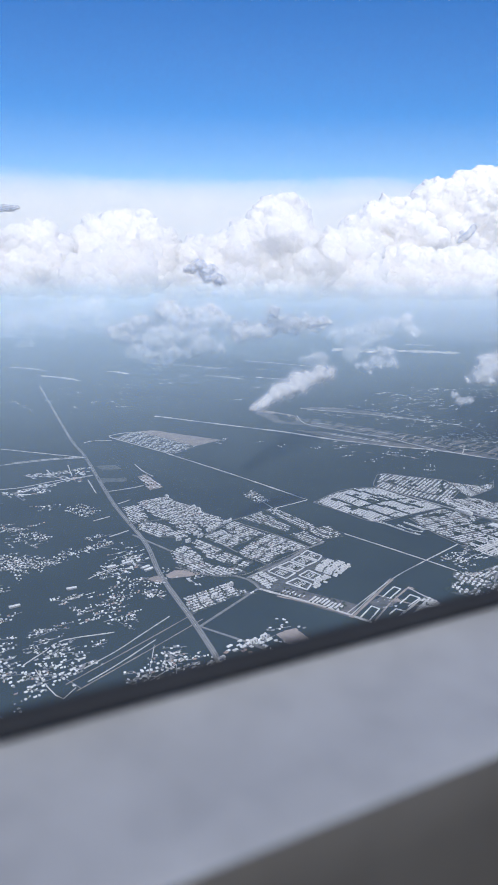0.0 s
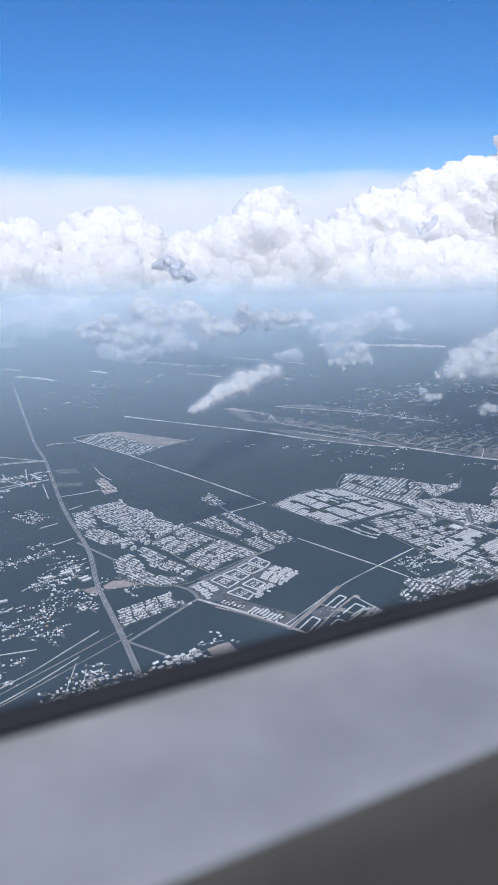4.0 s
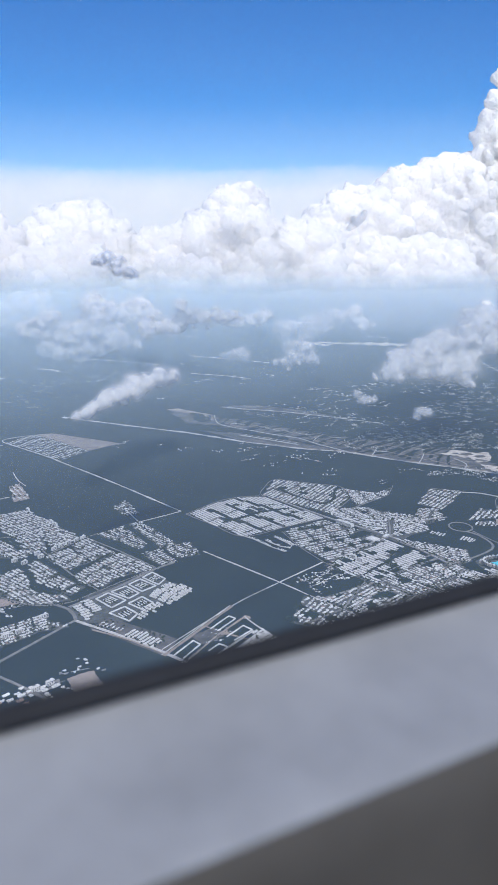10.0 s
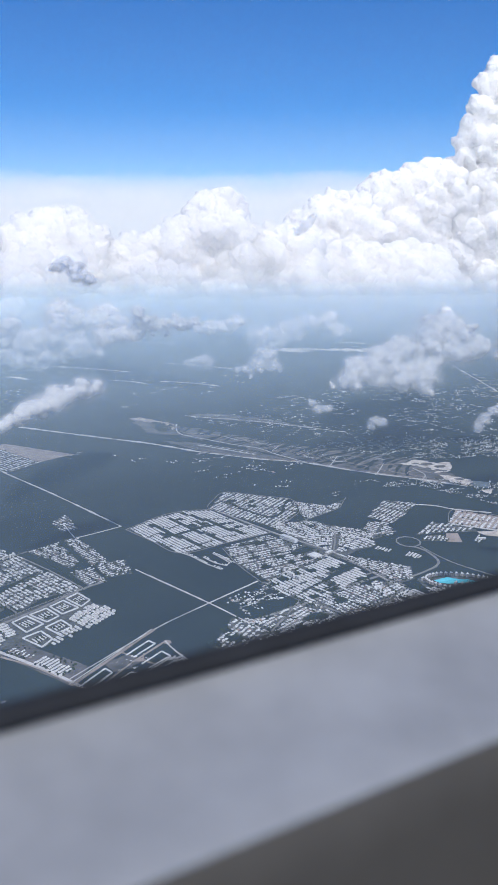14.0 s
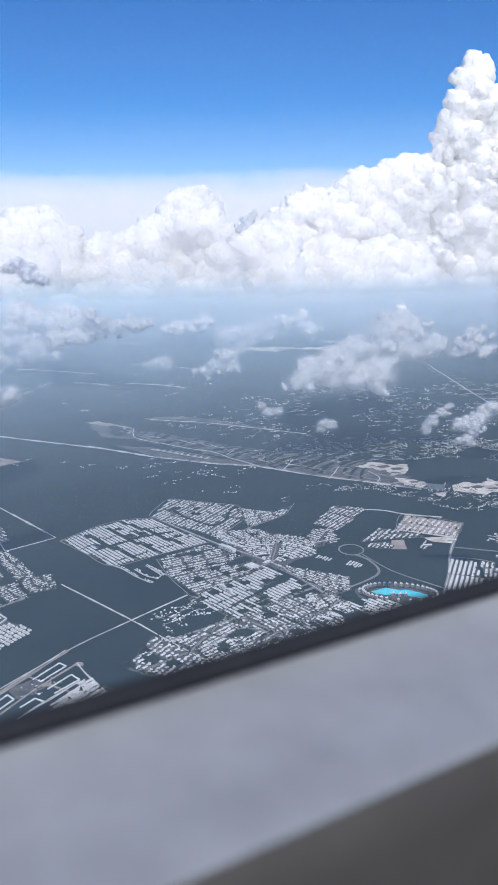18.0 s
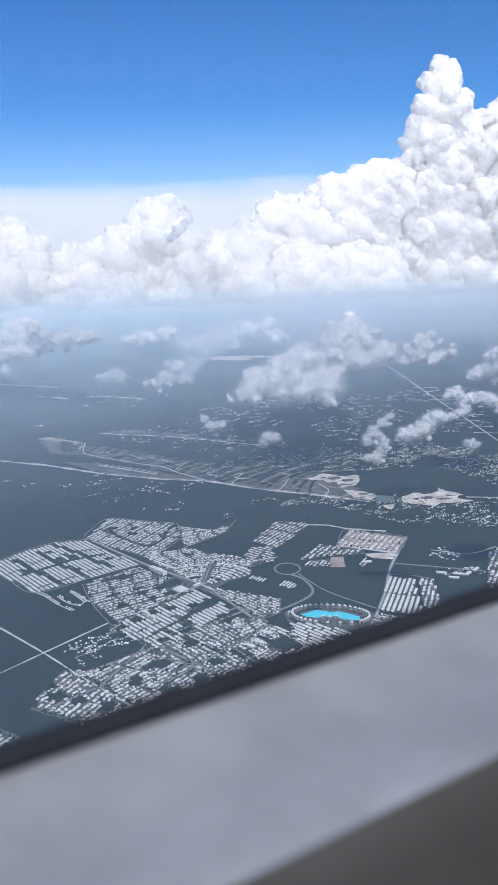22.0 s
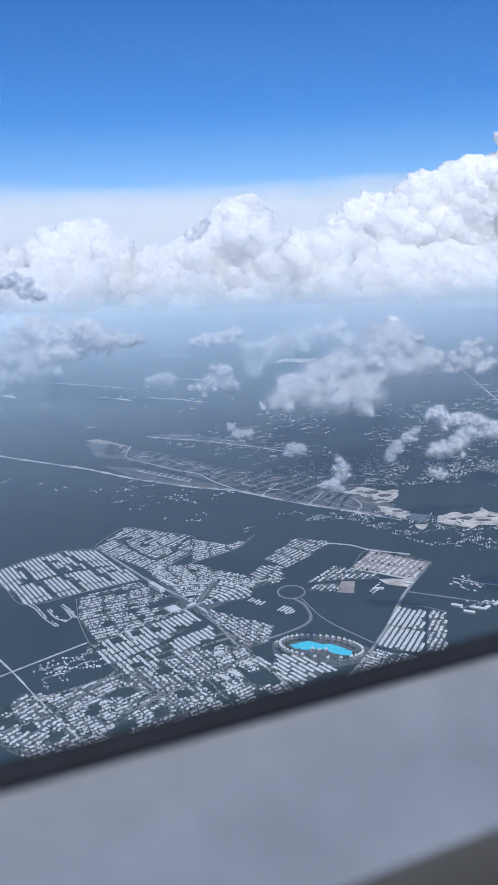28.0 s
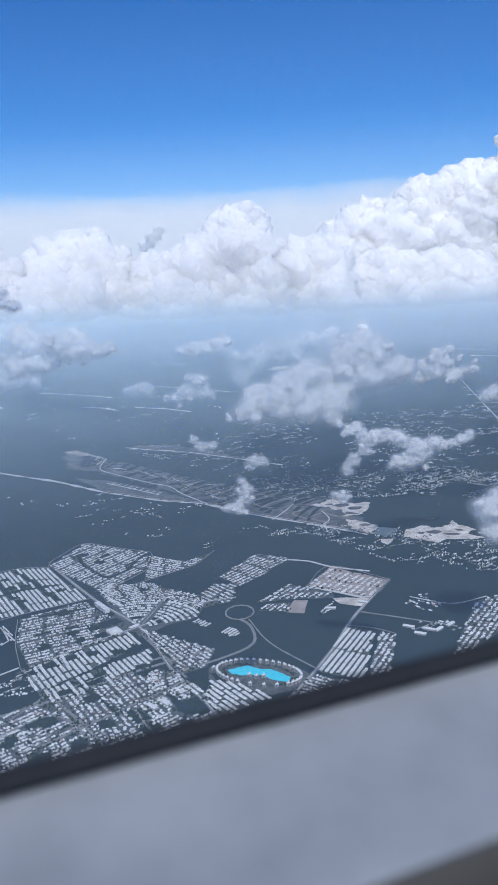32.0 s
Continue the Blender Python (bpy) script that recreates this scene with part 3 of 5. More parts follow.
D1 = [(129, 765), (142, 817), (202, 794), (210, 755), (188, 711), (142, 750)]
D1T = [(205, 785), (238, 773), (257, 795), (244, 764), (213, 732)]
D2 = [(62, 709), (86, 742), (106, 758), (129, 760), (179, 699), (110, 654)]
D3 = [(143, 665), (179, 693), (204, 668), (222, 645), (175, 597), (154, 630)]
D4 = [(179, 718), (214, 729), (263, 700), (264, 677), (230, 639), (208, 673)]
D5 = [(169, 592), (224, 644), (234, 627), (190, 570)]
D5B = [(190, 570), (240, 623), (247, 601), (201, 558)]
D6 = [(229, 650), (280, 622), (279, 601), (265, 591)]
D7 = [(198, 560), (243, 597), (276, 565), (254, 540), (232, 526), (222, 537)]
D8 = [(162, 531), (195, 562), (221, 536), (180, 520)]
D9 = [(139, 504), (150, 538), (178, 514), (193, 500), (164, 489)]
D10 = [(177, 519), (197, 533), (209, 511), (193, 499)]
D10B = [(205, 511), (222, 532), (241, 522), (220, 496)]
D11 = [(268, 578), (281, 586), (299, 582), (317, 568), (294, 548)]
D12 = [(360, 653), (377, 649), (367, 586), (342, 595)]
D12B = [(380, 645), (389, 641), (381, 589), (369, 589)]
D12C = [(337, 592), (365, 583), (352, 560), (325, 557)]
D13 = [(334, 719), (351, 758), (393, 730), (377, 700), (356, 708)]
D13B = [(300, 691), (320, 724), (352, 708), (352, 699), (322, 697)]
D14 = [(268, 739), (291, 786), (319, 778), (304, 748), (285, 721)]
D15 = [(252, 690), (266, 725), (283, 725), (282, 694), (261, 680)]
D16 = [(447, 692), (463, 702), (490, 690), (451, 645), (417, 605), (424, 630)]
T1C = [(0, 523), (11, 544), (47, 582), (58, 566), (75, 552), (42, 504), (11, 500)]
T1G = [(98, 447), (118, 492), (141, 477), (113, 435)]
for loop in ([(129, 762), (127, 772), (131, 790), (142, 818), (170, 808), (204, 795)], [(204, 795), (212, 775), (210, 755), (188, 711)], [(61, 709), (84, 742), (97, 754), (112, 761), (132, 762)], [(61, 709), (86, 680), (111, 653), (146, 676), (181, 699)], [(142, 664), (154, 629), (170, 596)], [(257, 797), (250, 775), (244, 762), (213, 731), (196, 712)], [(96, 668), (130, 700), (160, 724)], [(281, 746), (291, 785), (319, 775)], [(333, 718), (351, 759), (394, 731)], [(359, 655), (378, 650), (390, 642)]):
    road(loop, 0.5, ASPHALT, "pale estate perimeter road", 0.66)
for spot in PARKS:
    park(*spot, 42)
for line, wide in BANDS:
    road(line, wide * 0.9, FOREST, "dark planted band between rows of houses", 0.43, 0, 0.3)
    for p in curve_points(line, 0.8):
        LEAVES.tuft(p.x + random.uniform(-0.4, 0.4) * wide, p.y + random.uniform(-0.4, 0.4) * wide, 0.3, random.uniform(0.35, 0.75), random.uniform(0.4, 0.9))
for a, b in STREETS:
    mid = ((a[0] + b[0]) / 2, (a[1] + b[1]) / 2)
    road([a, mid, b], 1.5, ASPHALT, "grey tree-lined town street", 0.6)
    for p in curve_points([a, mid, b], 1.8):
        LEAVES.tuft(p.x + random.uniform(-1.6, 1.6), p.y + random.uniform(-1.6, 1.6), 0.3, random.uniform(0.3, 0.6), random.uniform(0.5, 1.1))
district(D5, -53, 3.3, 2.0, 17, 2, 1.0, drop=0.01, base=TOWN)
district(D5B, -53, 3.3, 2.0, 15, 2, 1.0, drop=0.01, base=TOWN)
district(D2, -54, 3.35, 2.0, 26, 2.6, 1.1, drop=0.03, base=TOWN)
district(D12, 68, 3.3, 2.2, 26, 2.0, 1.0, base=TOWN)
district(D11, -48, 3.3, 2.1, 12, 2, 1.0, base=TOWN)
district(T1G, 55, 3.4, 2.2, 20, 2, 1.1, base=TOWN)
land("town_ground", T1C, 0.32, TOWN, "paved ground of an estate of courts", 1.0)
district([(55, 556), (61, 562), (76, 551), (67, 534), (62, 527), (48, 540)], -42, 3.1, 1.8, 5.0, 2.2, 2.2)
district([(9, 536), (20, 520), (14, 504), (2, 522)], 40, 3.4, 1.9, 5.0, 2.0, 1.5)
district([(46, 521), (54, 530), (62, 526), (44, 502)], -42, 3.1, 1.7, 5.0, 2.0, 2.0)
district(D1, 61, 3.7, 2.2, 20, 2.2, 1.0, drop=0.04, base=TOWN, step=1.5, loose=True)
district(D1T, -25, 3.7, 2.2, 14, 2, 1.0, drop=0.05, base=TOWN, loose=True)
district(D3, 30, 3.7, 2.1, 14, 2.2, 1.0, base=TOWN, step=1.5, loose=True)
district(D4, 38, 3.2, 2.0, 12, 1.8, 1.0, base=TOWN, loose=True, skip=((226, 651, 44),))
# the fan of curved streets
FAN = [(207, 686), (218, 709), (235, 717), (248, 706), (265, 690), (262, 668), (236, 648), (222, 646), (205, 664)]
land("town_ground", FAN, 0.385, TOWN, "paved ground of a fan of streets", 1.0)
for r in (9, 12.5, 19.5, 23, 27, 31, 35, 39.5, 43):
    a = 24.0
    while a < 122:
        x, y = 226 + r * math.cos(radians(a)), 651 + r * math.sin(radians(a))
        a += math.degrees(1.35 / r)
        if abs(a - 79) < 150 / r or random.random() < 0.1 or not inside(x, y, FAN) or any(math.hypot(x - px, y - py) < pr for px, py, pr in PARKS):
            continue
        (LOOSE_GREY if random.random() < 0.1 else LOOSE_WHITE).box(x, y, 0.3, random.uniform(0.9, 1.25), random.uniform(1.5, 2.1), random.uniform(0.45, 0.8), radians(a + 90))
        if random.random() < 0.35:
            LEAVES.tuft(x * 1.0 + 1.9 * math.cos(radians(a)), y + 1.9 * math.sin(radians(a)), 0.3, 0.6, 1.0)
for s in (-1.2, 1.2):
    road([(226 + s, 651), (231 + s, 680), (235 + s, 714)], 1.2, ASPHALT, "grey avenue on the axis of the fan", 0.62)
for lo, hi in ((28, 66), (93, 119)):
    road([(226 + 16 * math.cos(radians(v)), 651 + 16 * math.sin(radians(v))) for v in range(lo, hi, 6)], 3.4, FOREST, "green crescent among curved streets", 0.44)
road([(172, 587), (185, 600), (205, 616), (220, 619), (236, 628)], 5.5, FOREST, "strip of green between estates", 0.42, 0, 0.5)
district(D6, -51, 3.1, 1.9, 9, 1.6, 1.0, base=TOWN, loose=True)
district(D7, -52, 3.0, 1.8, 12, 1.6, 1.0, base=TOWN, loose=True, step=1.0)
district(D8, 48, 3.1, 2.0, 18, 2.0, 1.0, base=TOWN, loose=True, step=1.0)
district(D9, 59, 3.3, 2.0, 14, 2.0, 1.0, base=TOWN, loose=True, step=1.0)
district(D10, 44, 3.0, 1.9, 11, 1.8, 1.0, base=TOWN, loose=True)
district(D10B, 44, 3.0, 1.9, 11, 1.8, 1.0, base=TOWN, loose=True)
district([(243, 597), (265, 591), (276, 565), (254, 556)], 42, 3.0, 1.9, 10, 1.8, 1.0, base=TOWN, loose=True)
district([(240, 522), (254, 538), (268, 528), (250, 505)], 42, 3.0, 1.9, 10, 1.8, 1.0, base=TOWN, loose=True)
district([(193, 498), (208, 508), (222, 494), (205, 482)], 44, 3.0, 1.9, 10, 1.8, 1.0, base=TOWN, loose=True)
district([(139, 502), (150, 540), (166, 536), (198, 566), (243, 600), (262, 594), (290, 556), (300, 528), (276, 494), (236, 470), (196, 470), (164, 486)], 45, 3.0, 1.9, 11, 1.8, 1.0, base=TOWN, loose=True, avoid=(D7, D8, D9, D10, D10B, D5B, D11, [(243, 597), (265, 591), (276, 565), (254, 556)], [(240, 522), (254, 538), (268, 528), (250, 505)], [(193, 498), (208, 508), (222, 494), (205, 482)]))
district(D12B, 68, 3.4, 2.0, 16, 2.0, 1.0, base=TOWN, loose=True)
district(D12C, -30, 3.2, 1.9, 11, 2.0, 1.0, base=TOWN, loose=True)
district(D13, 60, 4.6, 2.4, 14, 3, 0.9, drop=0.12, base=SOIL, loose=True)
district(D13B, 58, 4.0, 2.2, 11, 2.5, 0.9, drop=0.1, base=TOWN, loose=True)
district(D14, 55, 3.8, 2.0, 15, 2, 0.9, base=TOWN, loose=True)
district(D15, -45, 4.0, 2.0, 11, 3, 0.9, drop=0.12, base=TOWN, loose=True)
district(D16, 62, 3.4, 2.0, 11, 2, 0.9, drop=0.12, base=TOWN, loose=True)
WEST_BLOCKS = [[(-114, 684), (-101, 693), (-87, 652), (-100, 644)], [(-101, 699), (-80, 716), (-54, 661), (-41, 627), (-52, 621), (-68, 647), (-84, 666)], [(-91, 626), (-91, 641), (-72, 642), (-52, 619), (-53, 609), (-73, 609)], [(-77, 716), (-50, 687), (-22, 653), (-34, 627), (-53, 661)], [(-20, 632), (-12, 648), (13, 617), (5, 600), (-4, 603)], [(-36, 609), (-23, 627), (-3, 600), (-15, 587)]]
EAST_BLOCKS = [[(-44, 593), (-40, 602), (-19, 578), (-27, 561), (-33, 567)], [(-23, 559), (-18, 576), (2, 555), (-4, 543)], [(-7, 574), (4, 596), (23, 572), (16, 557), (4, 557)], [(7, 600), (19, 617), (44, 587), (24, 574)], [(-59, 573), (-50, 586), (-33, 559), (-33, 551), (-50, 545)], [(-49, 541), (-31, 551), (-10, 545), (-3, 534), (-24, 528)]]
for block in WEST_BLOCKS + EAST_BLOCKS:
    mx, my = sum(p[0] for p in block) / len(block), sum(p[1] for p in block) / len(block)
    block = [(mx + 1.12 * (x - mx), my + 1.12 * (y - my)) for x, y in block]
    district(block, -45 + random.uniform(-4, 4), 3.3, 2.1, 9, 1.6, 1.2, drop=0.08, base=TOWN, loose=True)
for block in ([(-1, 656), (13, 673), (32, 640), (29, 630)], [(19, 679), (27, 683), (56, 638), (45, 635)], [(35, 613), (48, 621), (59, 601), (47, 595)], [(53, 628), (68, 637), (75, 616), (62, 610)]):
    mx, my = sum(p[0] for p in block) / len(block), sum(p[1] for p in block) / len(block)
    block = [(mx + 1.3 * (x - mx), my + 1.3 * (y - my)) for x, y in block]
    district(block, 50, 3.2, 1.6, 6, 1.8, 1.0, drop=0.22, base=TOWN, loose=True)
for line in ([(-100, 640), (-70, 652), (-48, 620)], [(-37, 612), (-13, 653), (-2, 664)], [(-41, 622), (-8, 574), (14, 549)], [(-53, 541), (-24, 526), (-2, 530), (12, 546), (45, 585)], [(-13, 650), (18, 620), (50, 586)]):
    road(line, 1.1, ASPHALT, "grey estate street with trees", 0.58)
    for p in curve_points(line, 2.2):
        for s in (-1, 1):
            LEAVES.tuft(p.x + s * random.uniform(0.8, 1.8), p.y + s * random.uniform(0.4, 1.4), 0.3, random.uniform(0.3, 0.6), random.uniform(0.5, 1.0))
land("field", [(-59, 528), (-54, 535), (-45, 537), (-32, 530), (-41, 525), (-57, 521)], 0.44, SOIL, "reddish bare plot by the highway", 1.2)
land("field", [(-71, 519), (-63, 526), (-59, 519), (-62, 511)], 0.44, SOIL, "reddish bare plot by the highway", 1.2)
district([(-43, 485), (-32, 496), (-15, 511), (-6, 503), (6, 496), (-10, 490), (-35, 462)], 43, 3.2, 1.9, 9, 1.6, 1.2, drop=0.08, base=TOWN, loose=True)
land("field", [(19, 494), (26, 509), (73, 480), (65, 461)], 0.34, SCRUB, "cleared ground along the estate road", 1.0)
district([(40, 484), (45, 496), (66, 482), (60, 468)], 58, 2.7, 1.5, 9, 2.0, 0.9, drop=0.1)
district([(22, 496), (26, 506), (40, 498), (36, 487)], 58, 3.0, 1.5, 5, 2.0, 0.7, drop=0.4, loose=True)
road([(20, 492), (42, 480), (66, 462)], 0.9, SOIL, "reddish earth lane", 0.5, 0, 0.5)
F1A = [(-175, 982), (-162, 1014), (-148, 1026), (-67, 942), (-90, 896)]
district(F1A, -46, 4.6, 2.3, 15, 3.5, 0.8, drop=0.25, loose=True)
district([(-6, 730), (2, 751), (21, 713), (10, 703)], -46, 3.6, 1.8, 8, 2, 0.7, drop=0.3, loose=True)
district([(-116, 795), (-110, 807), (-86, 757), (-98, 746)], -60, 4.6, 2.0, 8, 3, 0.8, drop=0.4, loose=True)


district([(260, 658), (265, 666), (275, 660), (270, 652)], 58, 2.6, 1.3, 6, 2.0, 0.8, drop=0.05)
district([(281, 644), (286, 654), (293, 644), (290, 636)], 58, 2.4, 1.4, 9, 2.0, 0.8, drop=0.05)
district([(342, 671), (346, 684), (353, 693), (348, 672)], 62, 3.0, 1.5, 8, 2.0, 0.8, drop=0.05, loose=True)
district([(301, 678), (309, 690), (323, 690), (323, 676)], 62, 3.0, 1.7, 10, 2.0, 0.9, drop=0.08, base=TOWN, loose=True)
for line in ([(106, 658), (118, 648), (130, 632), (142, 620)], [(128, 645), (138, 632), (146, 627), (148, 633), (136, 651)], [(135, 652), (152, 633)]):
    road(line, 0.9, TRACK, "pale street of an unbuilt plot in the wood", 0.5, 0, 0.3)
    for p in curve_points(line, 1.6):
        if random.random() < 0.55:
            LOOSE_WHITE.box(p.x + random.uniform(0.9, 1.6), p.y + random.uniform(0.9, 1.6), 0.0, 0.8, 0.8, 0.6, 0.6)


for line in [[(-264, 847), (-244, 859), (-215, 873), (-194, 876)], [(-165, 800), (-187, 777), (-202, 758), (-226, 737)], [(-218, 819), (-205, 795), (-190, 781)], [(-200, 840), (-185, 794)], [(-166, 781), (-148, 732)], [(-137, 739), (-119, 750), (-106, 761)], [(-127, 847), (-114, 818), (-101, 798)], [(-206, 954), (-197, 965), (-174, 969)], [(-113, 607), (-106, 615), (-100, 623)], [(-134, 647), (-122, 660)], [(-121, 698), (-112, 711)]]:
    road(line, 1.0, TRACK, "pale lane of a forest hamlet", 0.46, 0, 0.5)
for line in [[(-89, 392), (-75, 412), (-64, 432), (-49, 459)], [(-84, 378), (-72, 396), (-54, 427)], [(-123, 395), (-115, 412), (-108, 425), (-80, 436)], [(-112, 518), (-104, 532), (-89, 551)], [(-115, 390), (-103, 371), (-93, 361), (-89, 372)], [(-62, 491), (-57, 496)], [(-55, 375), (-47, 386), (-35, 404)], [(-54, 420), (-53, 396), (-52, 378)], [(-47, 413), (-45, 396)], [(-39, 398), (-37, 378)]]:
    road(line, 0.5, TRACK, "thin pale lane between houses in the forest", 0.46, 0, 0.6)


def village(poly, count, size=(1.2, 3.2), clump=0.03, limit=0.02):
    """Loose hamlets: houses where the land is cleared, with tracks and trees between."""
    xs, ys = [p[0] for p in poly], [p[1] for p in poly]
    made = 0
    for _ in range(count * 4):
        x, y = random.uniform(min(xs), max(xs)), random.uniform(min(ys), max(ys))
        if not inside(x, y, poly) or noise.noise(Vector((x * clump, y * clump, 7.7))) < limit:
            continue
        a = random.choice((0.72, 0.72, -0.85, 0.3)) + random.uniform(-0.12, 0.12)
        c, s = math.cos(a), math.sin(a)
        n, gap = random.randint(2, 8), random.uniform(1.3, 2.2) * (0.6 + 0.3 * size[1])
        if random.random() < 0.5:
            LOOSE_GREY.box(x + n * gap * c / 2, y + n * gap * s / 2, -0.1, n * gap * 1.15, random.uniform(0.25, 0.5), 0.25, a)
        for i in range(n):
            if random.random() < 0.3:
                continue
            o = random.choice((-1, 1)) * random.uniform(0.6, 1.3) * (0.5 + 0.4 * size[1])
            hx, hy = x + i * gap * c - o * s, y + i * gap * s + o * c
            lx, ly, h = random.uniform(*size), random.uniform(size[0], size[1] * 0.7), random.uniform(0.35, 0.7)
            heap = random.choices((LOOSE_WHITE, LOOSE_GREY, LOOSE_WARM), (0.66, 0.27, 0.07))[0]
            if random.random() < 0.3:
                heap.gable(hx, hy, -0.05, lx * 1.2, ly, h, 0.4, a)
            else:
                heap.box(hx, hy, -0.05, lx, ly, h, a)
                if random.random() < 0.5:
                    heap.box(hx + (lx * 0.5 * c - ly * 0.4 * s), hy + (lx * 0.5 * s + ly * 0.4 * c), -0.05, lx * 0.6, ly * 0.6, h * 0.7, a)
            if random.random() < 0.4:
                LEAVES.tuft(hx + random.uniform(-2, 2), hy + random.uniform(-2, 2), 0, random.uniform(0.4, 0.9), random.uniform(0.5, 1.2))
            made += 1
        if made >= count:
            break


village([(-46, 519), (-42, 523), (-29, 523), (-39, 516)], 16, (0.7, 1.6), 0.1, -1)
village([(-98, 552), (-90, 556), (-80, 546), (-84, 535), (-92, 533)], 30, (0.9, 2.6), 0.1, -1)
village([(-77, 494), (-70, 499), (-61, 491), (-68, 483)], 24, (0.7, 1.8), 0.1, -1)
village([(-270, 824), (-185, 828), (-155, 740), (-237, 717)], 190)
village([(-300, 700), (-154, 700), (-83, 560), (-118, 494), (-190, 450)], 760, (0.45, 1.5), 0.035, 0.08)
village([(-190, 560), (-60, 560), (-58, 490), (-92, 408), (-150, 400)], 640, (0.45, 1.5), 0.035, 0.06)
village([(-150, 410), (-101, 421), (-86, 371), (-108, 350), (-135, 350)], 260, (0.6, 1.9), 0.05, -0.2)
village([(-82, 366), (-48, 418), (-15, 398), (-8, 372), (-39, 340)], 420, (0.6, 1.8), 0.06, -0.6)
village([(-19, 416), (1, 431), (16, 417), (-8, 385)], 36, (1.4, 3.2), 0.05, -0.4)
village([(-20, 440), (40, 480), (70, 440), (30, 410)], 14, (1.0, 2.0), 0.05, 0.1)
village([(143, 566), (174, 593), (185, 575), (160, 545)], 110, (0.5, 1.4), 0.1, -1)
village([(262, 835), (340, 832), (400, 762), (476, 745), (487, 812), (360, 862), (279, 866)], 1000, (0.3, 1.0), 0.04, -0.2)
village([(227, 942), (418, 951), (525, 987), (535, 1034), (365, 1074), (239, 1032)], 1500, (0.3, 1.05), 0.03, -0.25)
village([(380, 1000), (540, 900), (600, 980), (470, 1090)], 1200, (0.35, 1.4), 0.03, -0.25)
village([(250, 1080), (480, 1090), (700, 1200), (700, 1500), (250, 1450), (150, 1230)], 1900, (0.4, 1.9), 0.015, -0.25)
village([(-400, 1100), (100, 1350), (200, 1700), (-300, 1800), (-500, 1400)], 420, (0.5, 2.4), 0.012, 0.0)
village([(400, 850), (560, 760), (620, 860), (520, 930)], 330, (0.5, 1.7), 0.03, -0.05)
village([(430, 760), (540, 700), (560, 760), (450, 800)], 120, (0.7, 2.0), 0.05, 0.05)
village([(0, 1230), (150, 1240), (330, 1100), (380, 960), (260, 1020), (100, 1180)], 260, (0.35, 1.4), 0.02, -0.2)
village([(-60, 1000), (330, 850), (240, 800), (120, 860), (-40, 940)], 90, (0.35, 1.3), 0.03, 0.15)
village([(60, 930), (260, 880), (250, 930), (90, 1000)], 70, (0.7, 2.0), 0.04, 0.1)
village([(405, 660), (432, 660), (424, 640), (400, 648)], 14, (1.2, 2.6), 0.04, -1)
village([(390, 700), (412, 706), (420, 690), (404, 684)], 24, (1.0, 2.0), 0.08, -0.2)


# ---- single buildings ----
# Shade on the lagoon blocks' walls, put into one even grey-brown colour.
FACADE = surface("shaded_facade", (0.36, 0.34, 0.325), (0.52, 0.495, 0.47), 0.4, 2.0, 0.85, 0.2)


def apartment(lx, ly, h, storeys, walls=None):
    """A flat-roofed block with window bands on its long sides."""
    body = Heap()
    body.box(0, 0, 0, lx, ly, h)
    ob = body.make("apartment_block", walls or WHITE)
    top = Heap()
    top.box(0, 0, h, lx * 0.94, ly * 0.9, 0.25)
    top.box(lx * 0.15, 0, h + 0.25, lx * 0.25, ly * 0.4, 0.8)
    top.make("roof", ROOF, ob)
    for k in range(storeys):
        band = Heap()
        for s in (-1, 1):
            for i in range(max(2, int(lx / 1.1))):
                band.box(-lx / 2 + (i + 0.5) * lx / max(2, int(lx / 1.1)), s * (ly / 2 + 0.01), (k + 0.25) * h / storeys, 0.75, 0.06, h / storeys * 0.62)
        band.make("window_band", DARKWIN, ob)
    return ob


block = apartment(1.9, 1.5, 2.1, 3, FACADE)
block.matrix_basis = pose(283, 596, 0.3, 0, 0, 40)
tagged(block, "pale apartment block round a turquoise lagoon pool", "apartment block", "blocks round the lagoon")
for k in range(39):
    a = 2 * math.pi * (k + 1) / 40
    if 4.2 < a < 5.4 and k % 2:
        continue
    x, y = 309 + 24.0 * math.cos(a), 591 + 13.5 * math.sin(a) + 3.0 * math.cos(a) * -1.4
    copy_thing(block, pose(x, y, 0.3, 0, 0, math.degrees(math.atan2(15 * math.cos(a), -25.5 * math.sin(a)))))
for _ in range(150):
    a = random.uniform(0, 6.283)
    r = random.uniform(0.84, 0.97)
    LEAVES.tuft(309 + 22.5 * r * math.cos(a), 591 + 12.5 * r * math.sin(a) - 4.0 * r * math.cos(a), 0.4, random.uniform(0.3, 0.6), random.uniform(0.4, 0.9))
for x, y in ((304, 588), (308, 586.5), (312, 587)):
    copy_thing(block, pose(x, y, 0.3, 0, 0, 20))
land("town_ground", [(280, 600), (296, 611), (318, 609), (338, 592), (336, 578), (318, 570), (296, 574), (281, 586)], 0.40, TOWN, "paved grounds round the lagoon pool", 1.0)
tagged(patch("lagoon_pool", [(291, 596), (301, 601), (308, 597.5), (316, 597.5), (327, 588), (326, 583), (317, 585), (311, 590), (301, 590.5), (294, 591.5)], 0.62, WATER, 1.2), "turquoise lagoon pool among apartment blocks", "pool", kind="structure")

